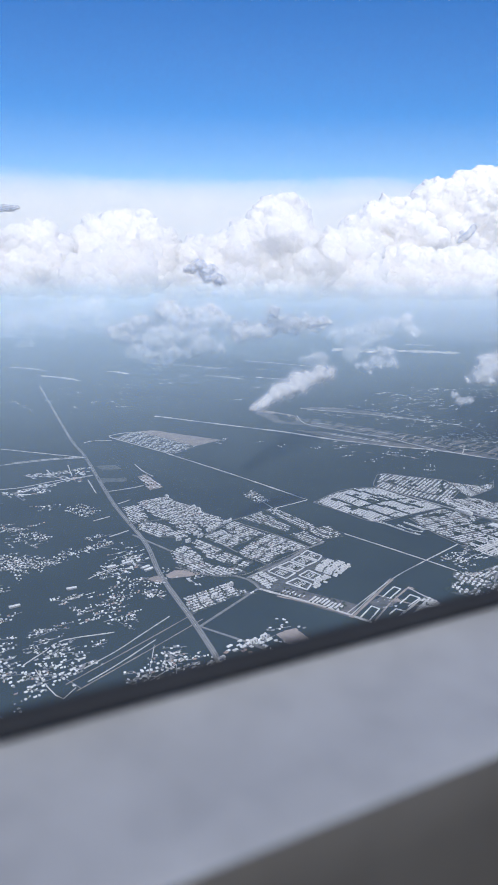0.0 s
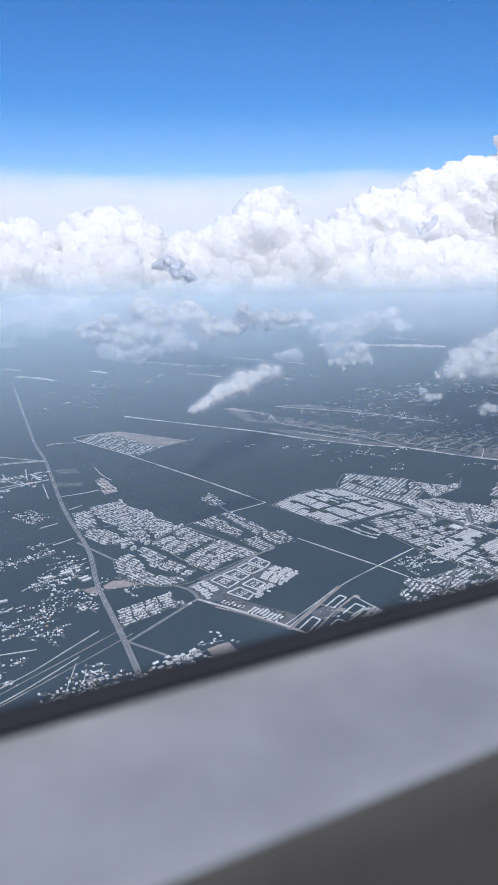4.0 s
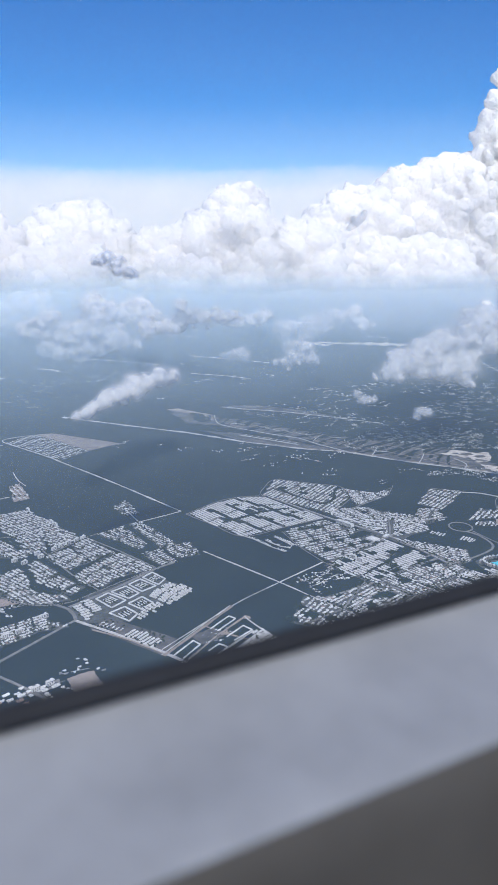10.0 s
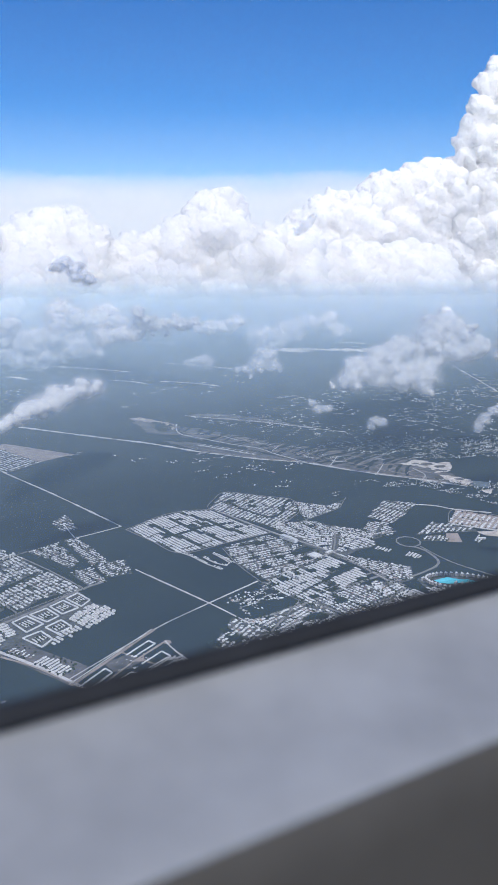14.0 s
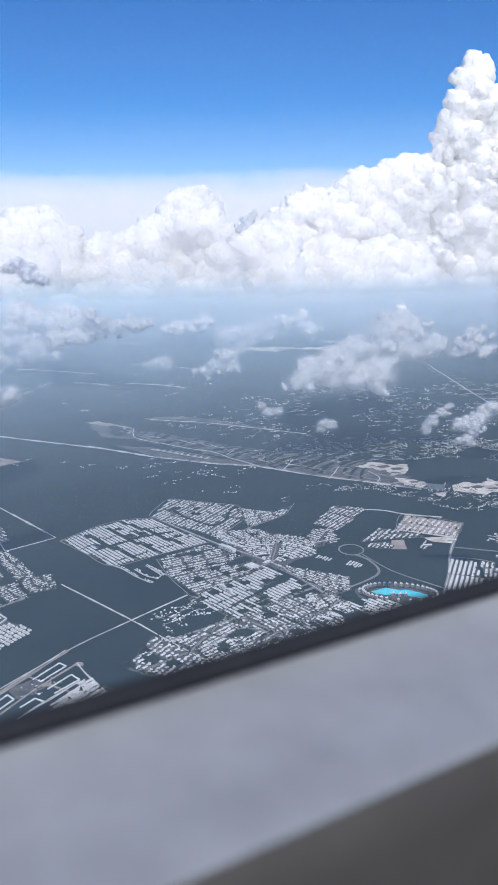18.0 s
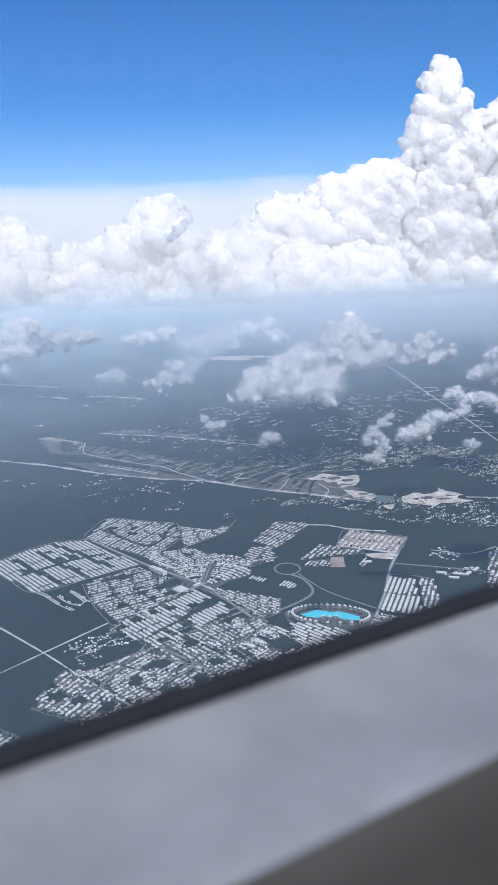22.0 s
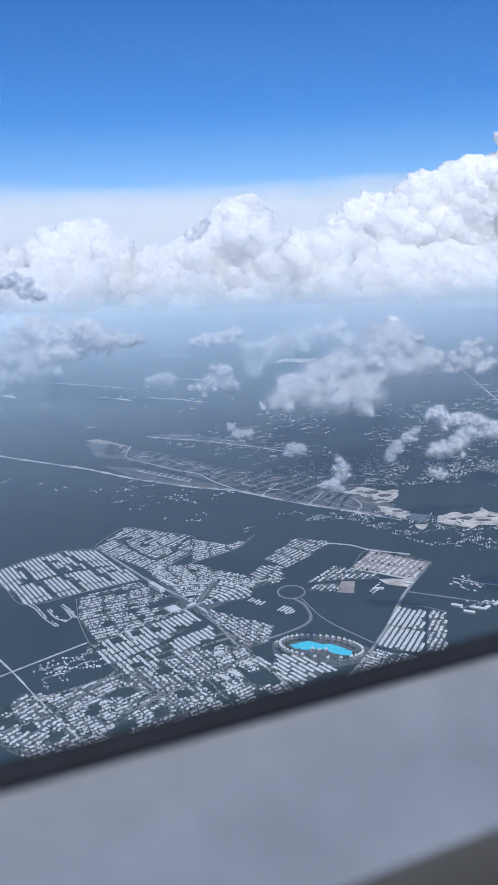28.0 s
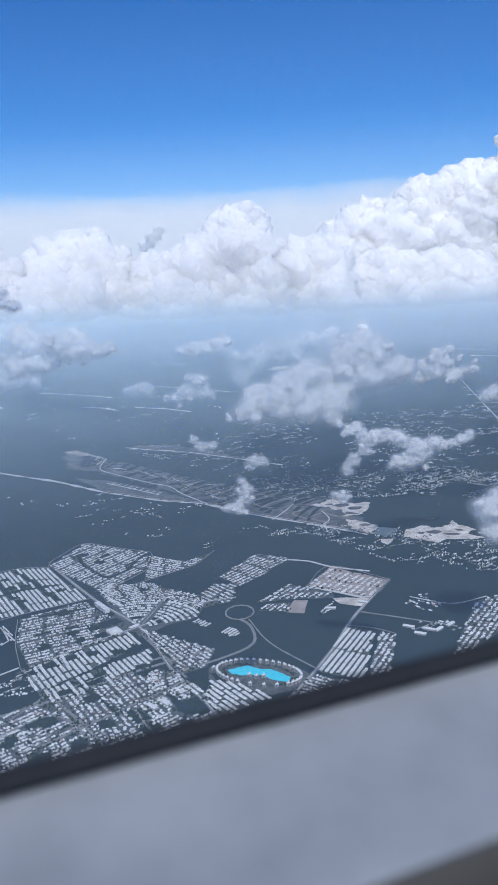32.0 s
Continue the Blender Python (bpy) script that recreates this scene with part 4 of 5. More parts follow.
tall_block = apartment(4.6, 1.7, 2.4, 3)
tall_block.matrix_basis = pose(-12, 508, 0.3, 0, 0, 42)
tagged(tall_block, "long white apartment block beside the highway estate", "apartment block", "white estate blocks")
for x, y, a in ((-22, 488, 42), (-28, 482, 42), (-78, 719, -46), (-50, 687, -46), (-45, 680, -46), (-56, 600, 42), (-48, 596, 42), (-43, 614, 42), (-39, 608, 42), (-33, 624, 55), (-29, 630, 55), (-25, 637, 55), (-20, 643, 55), (-16, 648, 55), (196, 600, -48), (192, 606, -48), (4, 424, 40), (10, 430, 40), (-14, 402, 45), (-20, 396, 45)):
    copy_thing(tall_block, pose(x, y, 0.3, 0, 0, a))


slab = apartment(17, 3.6, 2.6, 4)
slab.matrix_basis = pose(195, 681, 0.3, 0, 0, -50)
tagged(slab, "large white slab building beside the town avenue", "building")
clinic = apartment(8.5, 8.0, 0.9, 1)
clinic.matrix_basis = pose(212.5, 646, 0.3, 0, 0, -50)
tagged(clinic, "low broad pale hall beside a dark green plot", "building")
land("park", [(198, 658), (209, 667), (215, 661), (204, 651)], 0.46, FOREST, "dark wooded plot beside the town avenue", 1.0)
for plot in ([(235, 596), (245, 605), (249, 601), (245, 586)], [(260, 571), (265, 568), (273, 560), (283, 566), (286, 556), (278, 549), (271, 552)], [(270, 590), (277, 594), (284, 581), (281, 572)], [(282, 591), (290, 594), (294, 583), (287, 583)]):
    land("park", plot, 0.47, FOREST, "dark wooded plot among the houses", 1.0)


def shed(lx, ly, h):
    body, top = Heap(), Heap()
    body.box(0, 0, 0, lx, ly, h)
    ob = body.make("warehouse", GREY)
    top.gable(0, 0, h, lx * 1.02, ly * 1.04, 0.1, ly * 0.14)
    top.make("roof", ROOF, ob)
    return ob


hall = shed(7, 2.6, 1.0)
hall.matrix_basis = pose(398, 652, 0.3, 0, 0, -22)
tagged(hall, "long pale warehouse with a low pitched roof", "warehouse", "pale warehouses")
for x, y, a in ((410, 648, -22), (404, 642, -22), (372, 690, -20), (-72, 536, 50), (-75, 540, 50), (-90, 548, 40), (-100, 540, 40), (206, 686, -40), (200, 692, -40), (224, 652, 48), (416, 648, 50), (424, 655, 50), (350, 680, 0), (262, 560, -40), (256, 556, -40), (-120, 500, 30), (-150, 470, 35)):
    copy_thing(hall, pose(x, y, 0.3, 0, 0, a))

# courts: wings round a garden
def court(corners, wide, tall, material, label, bars=0):
    q = [Vector((*p, 0)) for p in corners]
    mid = sum(q, Vector()) / 4
    base = new("apartment_court")
    base.location = (mid.x, mid.y, 0.3)
    for a, b in zip(q, q[1:] + q[:1]):
        d = b - a
        n = (mid - (a + b) / 2).normalized()
        c = (a + b) / 2 + n * wide * 0.5 - mid
        if d.length < 3 or (material is WHITE and bars == 0 and d.length < 8 and a is q[3]):
            continue
        wing = Heap()
        count = max(1, int(d.length / 2.4))
        for i in range(count):
            o = d.normalized() * ((i + 0.5) / count - 0.5) * (d.length - wide * 1.1)
            wing.box(c.x + o.x, c.y + o.y, 0, (d.length - wide) / count * 0.97, wide * random.uniform(0.85, 1.0), tall * random.choice((0.85, 1.0, 1.1)), math.atan2(d.y, d.x))
        wing.make("wing", material, base)
    a, b = q[1] - q[0], q[3] - q[0]
    for i in range(bars):
        wing = Heap()
        o = b * ((i + 1) / (bars + 1) - 0.5) * 0.8
        wing.box(o.x, o.y, 0, a.length * 0.42, wide * 0.7, tall * 0.8, math.atan2(a.y, a.x))
        wing.make("wing", material, base)
    for _ in range(26 if bars else 8):
        u, v = random.uniform(-0.28, 0.28), random.uniform(-0.28, 0.28)
        p = mid + a * u + b * v
        LEAVES.tuft(p.x, p.y, 0.3, random.uniform(0.35, 0.7), random.uniform(0.4, 0.9))
    return tagged(base, label, "building", "courts of the estate")


for corners in ([(46, 580), (57, 568), (53, 557), (40, 570)], [(39, 568), (52, 556), (43, 546), (32, 558)], [(31, 556), (42, 544), (36, 535), (22, 546)], [(21, 545), (35, 533), (27, 521), (14, 535)], [(44, 539), (53, 529), (46, 519), (36, 528)], [(35, 524), (45, 513), (41, 502), (26, 514)]):
    court(corners, 0.95, 0.6, WHITE, "white apartment wings round a green court", 4)
for corners in ([(90, 492), (101, 510), (106, 506), (95, 489)], [(100, 482), (110, 497), (116, 491), (105, 477)], [(71, 460), (81, 478), (86, 473), (77, 456)], [(90, 465), (96, 474), (102, 470), (96, 461)]):
    court(corners, 0.8, 0.5, WHITE, "low pale walls of an unfinished court")
district([(104, 468), (120, 493), (128, 481), (112, 460)], 57, 2.7, 1.7, 16, 2.0, 1.0)
land("field", [(80, 484), (92, 494), (100, 485), (88, 472)], 0.42, SCRUB, "garden ground of a building site", 1.5)
village([(82, 481), (90, 491), (97, 485), (88, 474)], 26, (0.5, 1.4), 0.1, -1)
for line, w, m in (([(103, 524), (66, 460)], 1.5, SOIL), ([(101.5, 525), (64.5, 461)], 0.5, TRACK), ([(111, 509), (95, 484), (80, 456)], 1.1, SOIL), ([(116, 490), (92, 456)], 1.1, TRACK), ([(86, 497), (100, 487), (118, 476)], 0.9, SOIL), ([(111, 509), (118, 497), (130, 480)], 0.9, TRACK)):
    road(line, w, m, "earth road of a building site", 0.5, 0, 0.4)
for x, y in ((112, 508), (99, 487)):
    land("field", [(x + 3 * math.cos(a), y + 2.4 * math.sin(a)) for a in (0, 1, 2, 3.1, 4.2, 5.3)], 0.46, SOIL, "bare reddish earth of a building site", 1.2)

tagged(LOOSE_WHITE.make("white_houses", WHITE), "scattered small white flat-roofed houses", "houses", kind="stuff")
tagged(LOOSE_GREY.make("grey_houses", GREY), "scattered small grey concrete houses", "houses", kind="stuff")
tagged(LOOSE_WARM.make("tiled_houses", WARM), "scattered small houses with reddish roofs", "houses", kind="stuff")
tagged(LEAVES.make("town_trees", TREES), "small dark green trees between the houses", "trees", kind="stuff")

# ---- clouds ----
def puffs(lobes, rnd, levels, spread=0.85):
    """Big lobes with smaller heads budding from them."""
    out = list(lobes)
    last = list(lobes)
    for many, least, most in levels:
        fresh = []
        for p, r in last:
            for _ in range(many):
                d = Vector((rnd.gauss(0, 1), rnd.gauss(0, 1) - 0.4, rnd.gauss(0.25, 1))).normalized()
                fresh.append((p + d * r * spread, r * rnd.uniform(least, most)))
        out += fresh
        last = fresh
    return out


def heads_mesh(name, heads, floor, material, parent=None, grow=1.0, squash=1.0, flat=0.2):
    """One mesh of many rounded heads with a flattened underside."""
    v, f, k = [], [], 0
    for p, r in heads:
        for q in SPHERE_V:
            z = p.z + q[2] * r * grow * squash
            if z < floor:
                z = floor + (z - floor) * flat
            v.append((p.x + q[0] * r * grow, p.y + q[1] * r * grow, z))
        f += [(a + k, b + k, c + k) for a, b, c in SPHERE_F]
        k += len(SPHERE_V)
    ob = raw(name, v, f, material, parent)
    return ob


_s = bmesh.new()
bmesh.ops.create_icosphere(_s, subdivisions=2, radius=1.0)
SPHERE_V = [tuple(q.co) for q in _s.verts]
SPHERE_F = [tuple(q.index for q in g.verts) for g in _s.faces]
_s.free()


def billow(ob, voxel, coarse, fine):
    """Fuses the heads into one billowing skin with finer swellings."""
    r = ob.modifiers.new("skin", "REMESH")
    r.mode, r.voxel_size, r.use_smooth_shade = "VOXEL", voxel, True
    for k, (size, strength) in enumerate((coarse, fine)):
        t = bpy.data.textures.new("swelling", "CLOUDS")
        t.noise_scale, t.noise_depth = size, 3
        d = ob.modifiers.new("swelling", "DISPLACE")
        d.texture, d.strength, d.texture_coords, d.mid_level = t, strength, "GLOBAL", 0.5
    return ob


def cumulus_bank(profile, scale, depth, floor, seed, label):
    """A towering cumulus whose crown follows a skyline of (across, height) pairs."""
    rnd = random.Random(seed)
    lobes = []
    (x0, _), (x1, _) = profile[0], profile[-1]
    x = x0
    while x <= x1:
        for (a, ha), (b, hb) in zip(profile, profile[1:]):
            if a <= x <= b:
                top = ha + (hb - ha) * (x - a) / max(b - a, 1e-6)
        r = scale * rnd.uniform(0.75, 1.2)
        z = top - r
        lobes.append((Vector((x, depth + rnd.uniform(-0.5, 0.8) * scale, max(z, floor))), r))
        while z > floor:
            z -= r * rnd.uniform(0.7, 1.1)
            q = scale * rnd.uniform(0.8, 1.35)
            lobes.append((Vector((x + rnd.uniform(-0.6, 0.6) * scale, depth - rnd.uniform(-0.6, 1.1) * scale, max(z, floor + q * 0.2))), q))
        x += scale * rnd.uniform(0.7, 1.0)
    heads = puffs(lobes, rnd, ((6, 0.4, 0.75), (5, 0.22, 0.5)), 0.8)
    ob = heads_mesh("cumulus_cloud", heads, floor, CLOUD, flat=0.45)
    billow(ob, scale * 0.07, (scale * 0.9, scale * 0.5), (scale * 0.36, scale * 0.26))
    return tagged(ob, label, "cloud", "cumulus bank on the horizon")


WHITE_HEAPS = "bright white billowing cumulus cloud with a flat grey base"
cumulus_bank([(-1150, 300), (-1000, 330), (-880, 300)], 70, 2720, 142, 1, WHITE_HEAPS)
cumulus_bank([(-830, 315), (-740, 345), (-690, 350), (-620, 305)], 46, 2640, 136, 2, WHITE_HEAPS)
cumulus_bank([(-600, 320), (-540, 360), (-465, 405), (-400, 395), (-310, 360), (-280, 320)], 44, 2760, 146, 3, WHITE_HEAPS)
cumulus_bank([(-560, 250), (-450, 270), (-330, 250)], 42, 2560, 140, 13, WHITE_HEAPS)
cumulus_bank([(-250, 290), (-180, 310), (-90, 330), (0, 380), (85, 462), (140, 450), (190, 360), (230, 330)], 40, 2740, 130, 4, WHITE_HEAPS)
cumulus_bank([(-130, 205), (-60, 225), (20, 210)], 26, 2560, 145, 14, WHITE_HEAPS)
cumulus_bank([(230, 340), (300, 350), (360, 320), (430, 280)], 48, 2780, 134, 5, WHITE_HEAPS)
cumulus_bank([(400, 420), (470, 470), (560, 500), (640, 460), (680, 400)], 50, 3200, 137, 6, WHITE_HEAPS)
cumulus_bank([(620, 480), (720, 575), (790, 560), (870, 605), (980, 610), (1060, 650)], 44, 3300, 130, 7, WHITE_HEAPS)
cumulus_bank([(1050, 640), (1085, 760), (1110, 900), (1140, 985), (1185, 990), (1225, 880), (1270, 800), (1340, 780), (1380, 780)], 44, 3320, 123, 8, WHITE_HEAPS)
cumulus_bank([(1340, 800), (1440, 820), (1560, 740), (1700, 600)], 60, 3350, 131, 9, WHITE_HEAPS)
cumulus_bank([(500, 260), (600, 300), (700, 270), (800, 290), (950, 270)], 46, 3050, 128, 10, WHITE_HEAPS)
cumulus_bank([(-96, 146), (-70, 153), (-42, 148)], 15, 2500, 125, 15, WHITE_HEAPS)


DROPS = (0.95, 0.95, 0.95)
# Darker droplet tint: shade of the small scud clouds put into their colour.
SHADED_DROPS = (0.74, 0.78, 0.84)
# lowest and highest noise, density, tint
KINDS = {"thick": (0.2, 0.72, 0.95, DROPS), "soft": (0.24, 0.72, 0.75, DROPS), "thin": (0.28, 0.74, 0.5, DROPS), "smooth": (0.14, 0.62, 0.95, DROPS), "scud": (0.12, 0.7, 0.6, SHADED_DROPS), "faint": (0.25, 0.75, 0.25, SHADED_DROPS)}
# cover of the skins, from the fringe to the core
COVER = (0.06, 0.09, 0.14, 0.22, 0.34, 0.5, 0.7)
SKINS = {}


def skins(kind, size):
    """Seven nested cloud materials whose texture suits the cloud's size."""
    step = round(math.log2(size))
    if (kind, step) not in SKINS:
        low, high, dense, tint = KINDS[kind]
        grain = (0.35 if kind == "smooth" else 0.45) / 2 ** step
        SKINS[kind, step] = [vapour(kind + "_cloud_skin", tint, wisps(grain * (1 + 0.15 * k), low - 0.013 * k, high, cover * dense), 0.3) for k, cover in enumerate(COVER)]
    return SKINS[kind, step]


def wisp_cloud(lobes, seed, label, shells=(1.8, 1.58, 1.38, 1.2, 1.03, 0.88, 0.72), squash=0.7, grain=0.6, kind="thick", buds=5):
    """A thin ragged cloud in nested skins, from an airy fringe to a denser core."""
    rnd = random.Random(seed)
    line = [(Vector(p), r) for *p, r in lobes]
    full = list(line)
    for (p, r), (q, s) in zip(line, line[1:]):
        n = int((q - p).length / (0.7 * min(r, s)))
        if n < 9:
            full += [(p.lerp(q, k / n) + Vector((rnd.gauss(0, 0.25), rnd.gauss(0, 0.25), rnd.gauss(0, 0.2))) * min(r, s), (r + (s - r) * k / n) * rnd.uniform(0.55, 1.0)) for k in range(1, n)]
    if kind not in ("smooth", "scud"):
        for p, r in list(full):
            for _ in range(2):
                d = Vector((rnd.gauss(0, 1), rnd.gauss(0, 0.7), rnd.gauss(0.1, 0.5))).normalized()
                full.append((p + d * r * rnd.uniform(0.9, 1.7), r * rnd.uniform(0.35, 0.6)))
    heads = puffs(full, rnd, ((buds, 0.5, 0.8),), 0.62)
    size = max(r for *_, r in lobes)
    top = None
    for grow, mat in zip(shells, skins(kind, size)):
        ob = heads_mesh("skin" if top else "wisp_cloud", heads, -999, mat, top, grow, squash)
        billow(ob, size * 0.1, (size * 0.9, size * grain), (size * 0.3, size * grain * 0.4))
        top = top or ob
    return tagged(top, label, "cloud", "low ragged clouds")


RAGGED = "thin ragged grey-white low cloud over the forest"
wisp_cloud([(4, 556, 117, 4.2), (10, 564, 119, 5.4), (19, 572, 123, 7.0), (28, 580, 128, 8.7), (40, 588, 132, 9.6), (52, 596, 135, 8.9), (61, 604, 135, 6.6)], 21, "small white streak of cloud over the forest", shells=(1.45, 1.28, 1.12, 0.98, 0.84, 0.7, 0.55), squash=0.75, grain=0.22, buds=3, kind="smooth")
wisp_cloud([(258, 929, 86, 3.2), (277, 934, 94, 11.7), (282, 943, 110, 8.5), (305, 936, 99, 15.9), (313, 947, 117, 11.7), (335, 935, 96, 14.8), (344, 950, 122, 18.2), (360, 935, 96, 14.8), (374, 960, 138, 19.3), (358, 927, 83, 7.3), (397, 966, 148, 16.0), (396, 950, 122, 17.9), (420, 953, 126, 12.7)], 22, "large ragged grey-white cloud low over the forest", buds=6)
wisp_cloud([(170, 1141, 78, 8.0), (185, 1141, 86, 11.1), (197, 1141, 96, 10.3), (205, 1141, 82, 9.5)], 23, RAGGED, kind="soft")
wisp_cloud([(92, 1234, 75, 7.8), (107, 1234, 81, 8.6), (114, 1234, 72, 6.9)], 24, RAGGED, kind="thin")
wisp_cloud([(285, 834, 62, 3.1), (290, 834, 67, 5.1), (296, 834, 65, 4.6)], 25, RAGGED, kind="thin")
wisp_cloud([(232, 878, 77, 3.7), (240, 878, 70, 4.3), (250, 878, 72, 3.1)], 26, RAGGED, kind="thin")
wisp_cloud([(383, 753, 96, 3.2), (378, 753, 91, 4.1), (370, 753, 86, 3.7), (365, 753, 77, 4.1)], 27, RAGGED, kind="thin")
wisp_cloud([(316, 482, 140, 1.6), (318, 482, 136, 2.5), (317, 482, 133, 2.5), (314, 482, 129, 2.7), (310, 482, 129, 1.6)], 28, RAGGED, kind="thin")
wisp_cloud([(403, 790, 71, 4.4), (413, 790, 73, 6.2), (423, 790, 79, 7.1), (432, 790, 86, 6.6), (445, 790, 87, 3.1), (459, 790, 94, 3.9)], 29, RAGGED, kind="soft")
wisp_cloud([(357, 515, 151, 1.5), (361, 515, 153, 3.0), (364, 515, 148, 2.8), (371, 515, 150, 2.5), (379, 515, 148, 3.5), (387, 515, 144, 4.0)], 30, RAGGED, kind="soft")
wisp_cloud([(352, 466, 138, 1.9), (355, 466, 137, 1.9)], 31, RAGGED, kind="thin")
wisp_cloud([(437, 928, 120, 6.4), (449, 928, 129, 10.6), (454, 928, 141, 7.4), (468, 928, 123, 7.9), (486, 928, 126, 5.3)], 32, RAGGED, kind="soft")
wisp_cloud([(436, 611, 87, 6.8), (442, 611, 92, 7.4), (440, 611, 78, 7.4), (449, 611, 82, 8.6)], 33, RAGGED, kind="soft")
wisp_cloud([(80, 1718, 86, 9.0), (114, 1718, 91, 12.3), (148, 1718, 96, 14.5), (165, 1718, 101, 11.1)], 34, RAGGED)
wisp_cloud([(196, 1590, 82, 14.3), (206, 1590, 56, 13.4), (207, 1590, 35, 8.2), (237, 1590, 75, 14.3), (263, 1590, 95, 18.3), (268, 1590, 80, 10.2)], 35, RAGGED, kind="thin")
wisp_cloud([(-641, 2115, 46, 30.2), (-580, 2115, 57, 36.2), (-504, 2115, 70, 42.2), (-443, 2115, 92, 39.1), (-391, 2115, 68, 33.2)], 36, RAGGED)
wisp_cloud([(-212, 1243, 113, 16.0), (-176, 1243, 121, 19.5), (-141, 1243, 101, 19.6), (-110, 1243, 116, 23.1), (-74, 1243, 95, 17.8), (-128, 1243, 78, 12.5), (-186, 1243, 85, 12.5)], 37, RAGGED, kind="soft")
wisp_cloud([(-154, 1500, 130, 27.7), (-100, 1500, 115, 27.8), (-52, 1500, 110, 23.5)], 38, RAGGED, kind="soft")
wisp_cloud([(-15, 1104, 125, 14.2), (13, 1104, 127, 14.2), (36, 1104, 141, 14.2), (80, 1104, 141, 9.4), (99, 1104, 142, 7.9)], 39, RAGGED, kind="soft")
wisp_cloud([(484, 850, 113, 4.7), (499, 850, 118, 8.3), (515, 850, 130, 11.4), (526, 850, 104, 11.5), (536, 850, 130, 13.5)], 40, RAGGED, kind="soft")
wisp_cloud([(212, 1900, 62, 19.0), (280, 1900, 66, 24.4), (361, 1900, 83, 24.4), (389, 1900, 67, 19.0)], 44, RAGGED)
wisp_cloud([(-88, 1189, 212, 9), (-77, 1189, 218, 11), (-66, 1189, 207, 13), (-50, 1189, 196, 10)], 41, "small scud cloud tinted dark grey as if in shade, before the white bank", squash=0.8, kind="scud", shells=(1.3, 1.18, 1.06, 0.94, 0.82, 0.7, 0.58))
wisp_cloud([(-540, 1700, 328, 8), (-515, 1705, 330, 10), (-490, 1700, 332, 6)], 42, "thin scud cloud tinted dark grey as if in shade", squash=0.3, kind="scud")
wisp_cloud([(210, 821, 244, 3), (218, 821, 251, 4), (224, 821, 257, 3)], 43, "thin scud cloud tinted grey as if in shade", squash=0.8, kind="faint")


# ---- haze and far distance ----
# Haze painted on one level sheet, its cover set by distance from the flight.
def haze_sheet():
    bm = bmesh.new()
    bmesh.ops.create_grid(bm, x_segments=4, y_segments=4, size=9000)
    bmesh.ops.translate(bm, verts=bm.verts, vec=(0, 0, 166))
    m = vapour("painted_haze", (0.43, 0.60, 0.78), by_axis("out", ((0.0, 0.13), (0.06, 0.19), (0.12, 0.27), (0.25, 0.32), (0.45, 0.12), (0.6, 0.0)), 0, 2700), 0.4)
    return tagged(part("haze", bm, m), "thin blue-grey sheet standing in for haze over the forest plain", "haze", kind="stuff")


def leaning_haze_sheet(out, dense, tall):
    """A leaning sheet added as distance haze along the plain, thickest below cloud level."""
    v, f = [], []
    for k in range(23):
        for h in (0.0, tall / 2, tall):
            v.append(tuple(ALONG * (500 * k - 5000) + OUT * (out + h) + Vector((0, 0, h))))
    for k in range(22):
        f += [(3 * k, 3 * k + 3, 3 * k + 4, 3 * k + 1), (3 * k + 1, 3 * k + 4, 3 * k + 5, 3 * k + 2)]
    m = vapour("leaning_haze_sheet", (0.56, 0.73, 0.86), by_axis(2, ((0.0, 0.0), (0.3, dense * 0.5), (0.52, dense), (0.66, dense * 0.8), (0.82, dense * 0.35), (0.98, 0.0)), 0, tall), 0.3)
    return tagged(raw("haze", v, f, m), "leaning blue-grey sheet that paints haze over the forest plain", "haze", kind="stuff")


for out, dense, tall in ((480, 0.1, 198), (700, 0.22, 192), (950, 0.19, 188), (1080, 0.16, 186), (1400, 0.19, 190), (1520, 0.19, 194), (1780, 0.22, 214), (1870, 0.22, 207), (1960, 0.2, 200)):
    leaning_haze_sheet(out, dense, tall)
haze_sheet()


def far_ring(radius, low, high, name, material, label):
    """A plain curved veil standing far round the place."""
    bm = bmesh.new()
    cols = []
    for k in range(121):
        a = math.pi * 2 * k / 120
        a += radius * 0.0137
        cols.append([bm.verts.new((200 + radius * math.cos(a), radius * math.sin(a), low + (high - low) * j / 6)) for j in range(7)])
    for a, b in zip(cols, cols[1:]):
        for j in range(6):
            bm.faces.new((a[j], b[j], b[j + 1], a[j + 1]))
    return tagged(part(name, bm, material), label, "backdrop", kind="structure")


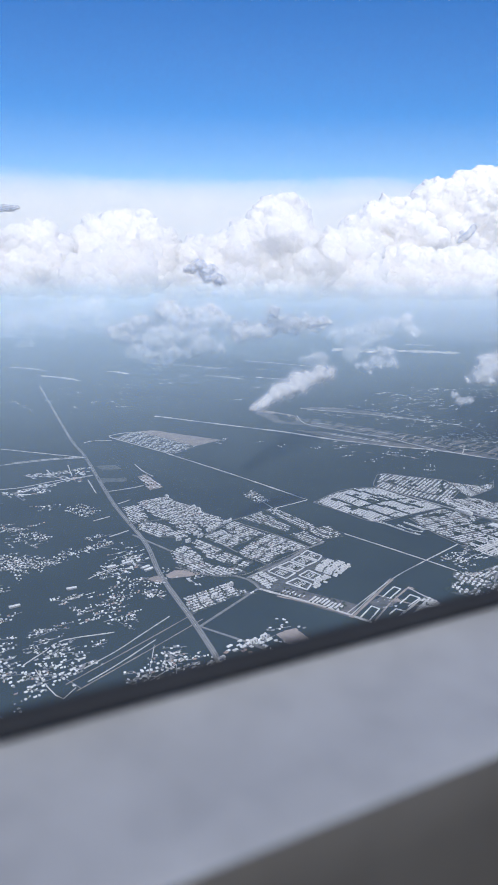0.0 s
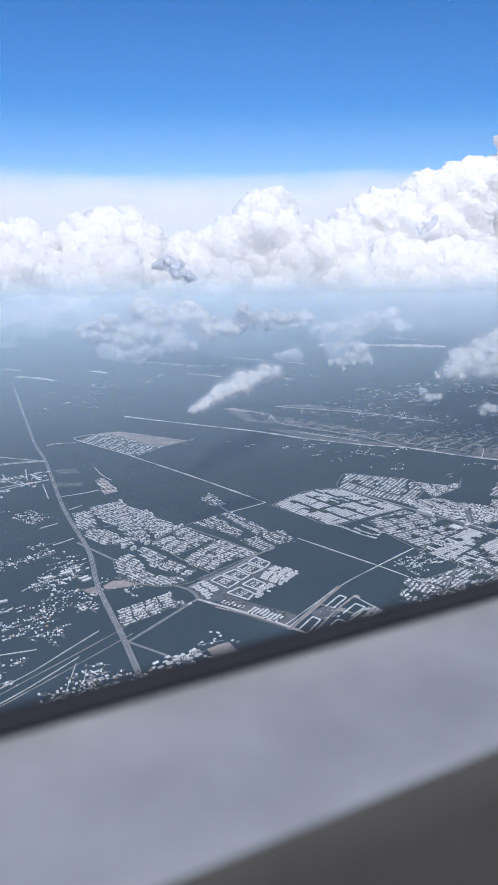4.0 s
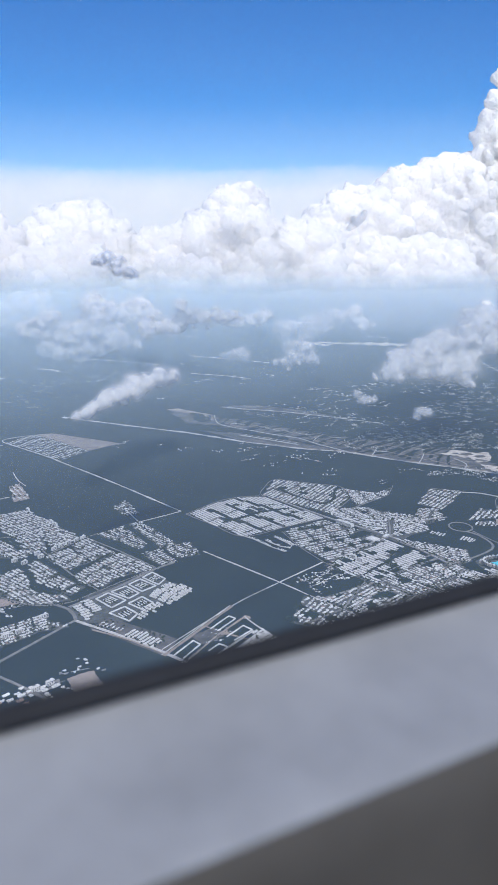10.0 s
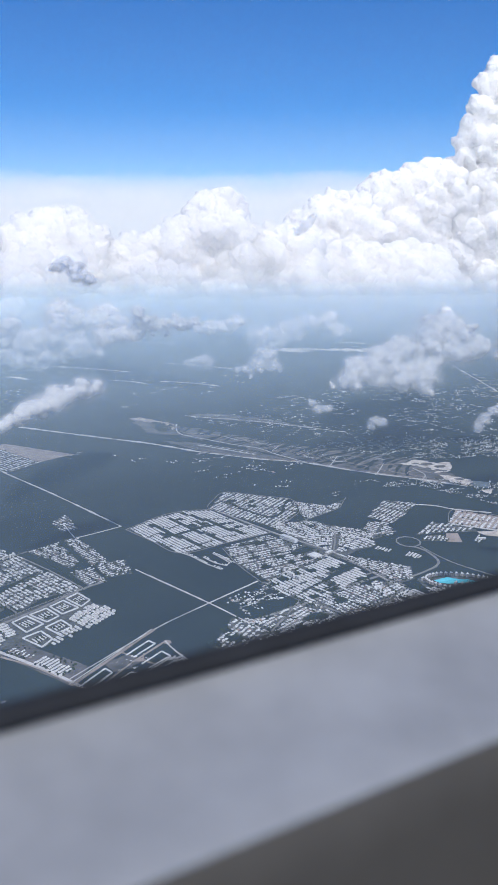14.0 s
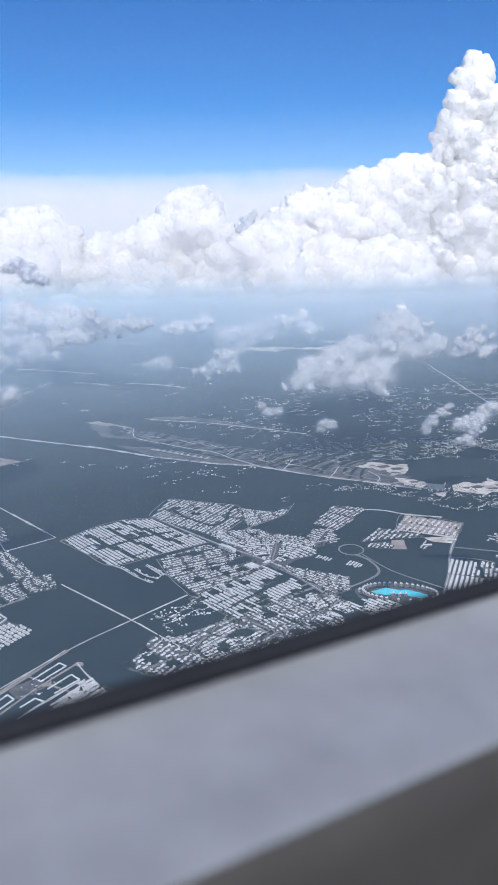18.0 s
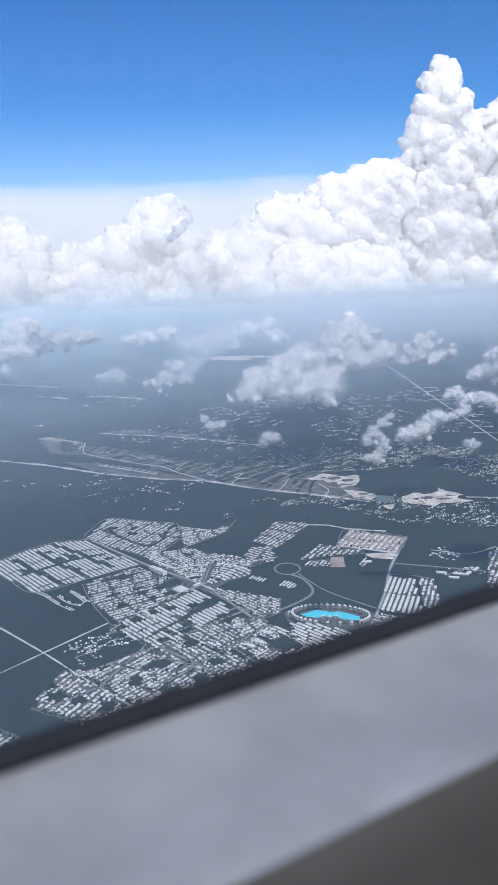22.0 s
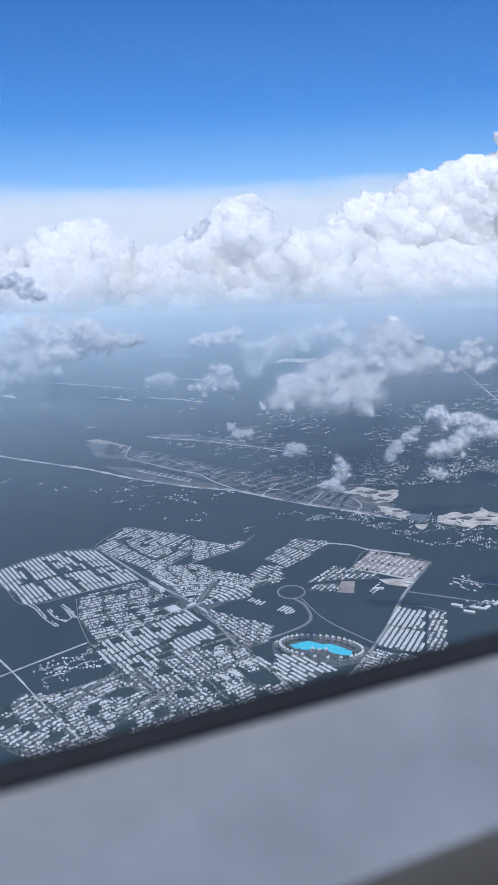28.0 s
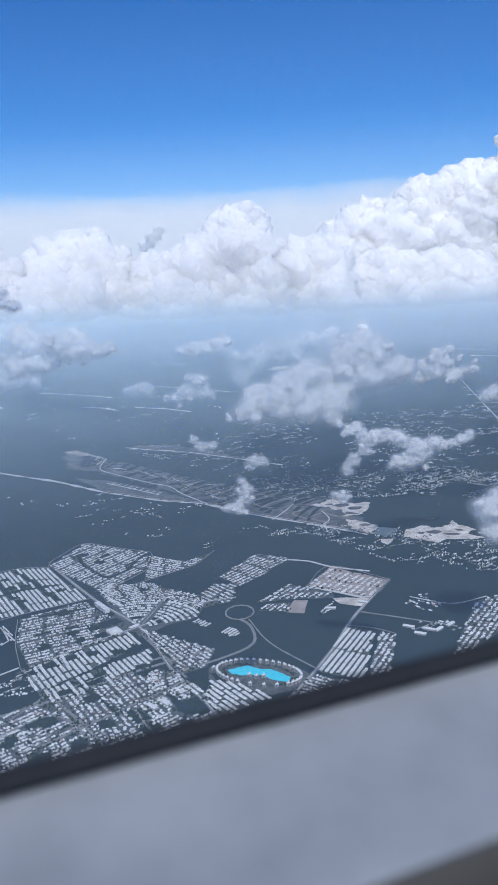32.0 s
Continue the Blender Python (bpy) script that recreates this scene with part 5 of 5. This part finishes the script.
# High cloud and haze painted as a height gradient that glows by itself.
def painted_veil():
    m, n, l, b = shader("glowing_veil")
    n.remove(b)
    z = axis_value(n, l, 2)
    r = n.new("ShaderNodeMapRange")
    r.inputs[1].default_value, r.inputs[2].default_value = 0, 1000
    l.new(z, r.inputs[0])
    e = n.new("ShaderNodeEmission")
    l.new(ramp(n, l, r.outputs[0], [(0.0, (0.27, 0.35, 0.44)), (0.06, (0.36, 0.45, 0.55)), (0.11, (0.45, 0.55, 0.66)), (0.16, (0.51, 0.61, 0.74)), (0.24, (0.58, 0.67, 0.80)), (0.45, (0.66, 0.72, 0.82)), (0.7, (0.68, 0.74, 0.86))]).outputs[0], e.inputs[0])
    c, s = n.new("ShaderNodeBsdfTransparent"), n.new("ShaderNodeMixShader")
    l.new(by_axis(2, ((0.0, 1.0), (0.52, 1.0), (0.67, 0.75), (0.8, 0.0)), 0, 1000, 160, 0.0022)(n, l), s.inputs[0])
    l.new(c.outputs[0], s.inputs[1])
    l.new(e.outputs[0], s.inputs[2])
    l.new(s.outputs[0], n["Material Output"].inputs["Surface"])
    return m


VEIL = painted_veil()
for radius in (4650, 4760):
    far_ring(radius, -5, 1000, "backdrop", VEIL, "pale glowing backdrop painted as high cloud and haze on the horizon")

# Pale haze painted on three curved sheets, which evens out the bank's contrast.
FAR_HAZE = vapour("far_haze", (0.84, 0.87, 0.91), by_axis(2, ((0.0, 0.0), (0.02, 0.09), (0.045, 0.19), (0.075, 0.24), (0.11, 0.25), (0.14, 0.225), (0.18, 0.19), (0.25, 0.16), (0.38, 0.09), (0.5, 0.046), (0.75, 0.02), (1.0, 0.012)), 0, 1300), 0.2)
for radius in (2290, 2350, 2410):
    far_ring(radius, -5, 1400, "haze", FAR_HAZE, "pale curved sheet that paints haze before the cloud bank")

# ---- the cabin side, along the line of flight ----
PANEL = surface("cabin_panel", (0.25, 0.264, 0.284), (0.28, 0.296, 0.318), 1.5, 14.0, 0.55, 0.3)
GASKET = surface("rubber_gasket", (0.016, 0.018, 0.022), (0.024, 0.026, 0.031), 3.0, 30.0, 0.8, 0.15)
# Lining of the cabin wall with its shadow put into a dark base colour.
SHADED_LINING = surface("shaded_cabin_lining", (0.05, 0.048, 0.044), (0.066, 0.063, 0.058), 1.0, 12.0, 0.7, 0.3)


def cabin_strip(name, profile, material, parent=None):
    """A strip of constant section (out, up) that runs along the line of flight."""
    v, f = [], []
    spots = [(t, flight(t)) for t in [-4 + 0.5 * k for k in range(83)]]
    for t, p in spots:
        v += [tuple(p + OUT * o + Vector((0, 0, h))) for o, h in profile]
    n = len(profile)
    for k in range(len(spots) - 1):
        f += [(k * n + i, k * n + i + 1, (k + 1) * n + i + 1, (k + 1) * n + i) for i in range(n - 1)]
    ob = raw(name, v, f, material, parent)
    for g in ob.data.polygons:
        g.use_smooth = True
    return ob


side = tagged(new("cabin_side"), "grey aircraft cabin side panel below a long window", "cabin wall", kind="structure")
tube = [(0.320 + 0.007 * math.cos(a * math.pi / 6), -0.196 + 0.0058 * math.sin(a * math.pi / 6)) for a in range(13)]
cabin_strip("window_gasket", tube, GASKET, side)
cabin_strip("lower_panel", [(0.318, -0.202), (0.300, -0.207), (0.270, -0.211), (0.245, -0.213), (0.226, -0.214), (0.221, -0.2155)], PANEL, side)
cabin_strip("lower_lining", [(0.2215, -0.2165), (0.217, -0.222), (0.214, -0.24), (0.21, -0.30), (0.20, -0.60), (-0.9, -0.60)], SHADED_LINING, side)
cabin_strip("far_panel", [(-0.9, -0.30), (-0.9, -0.60)], PANEL, side)
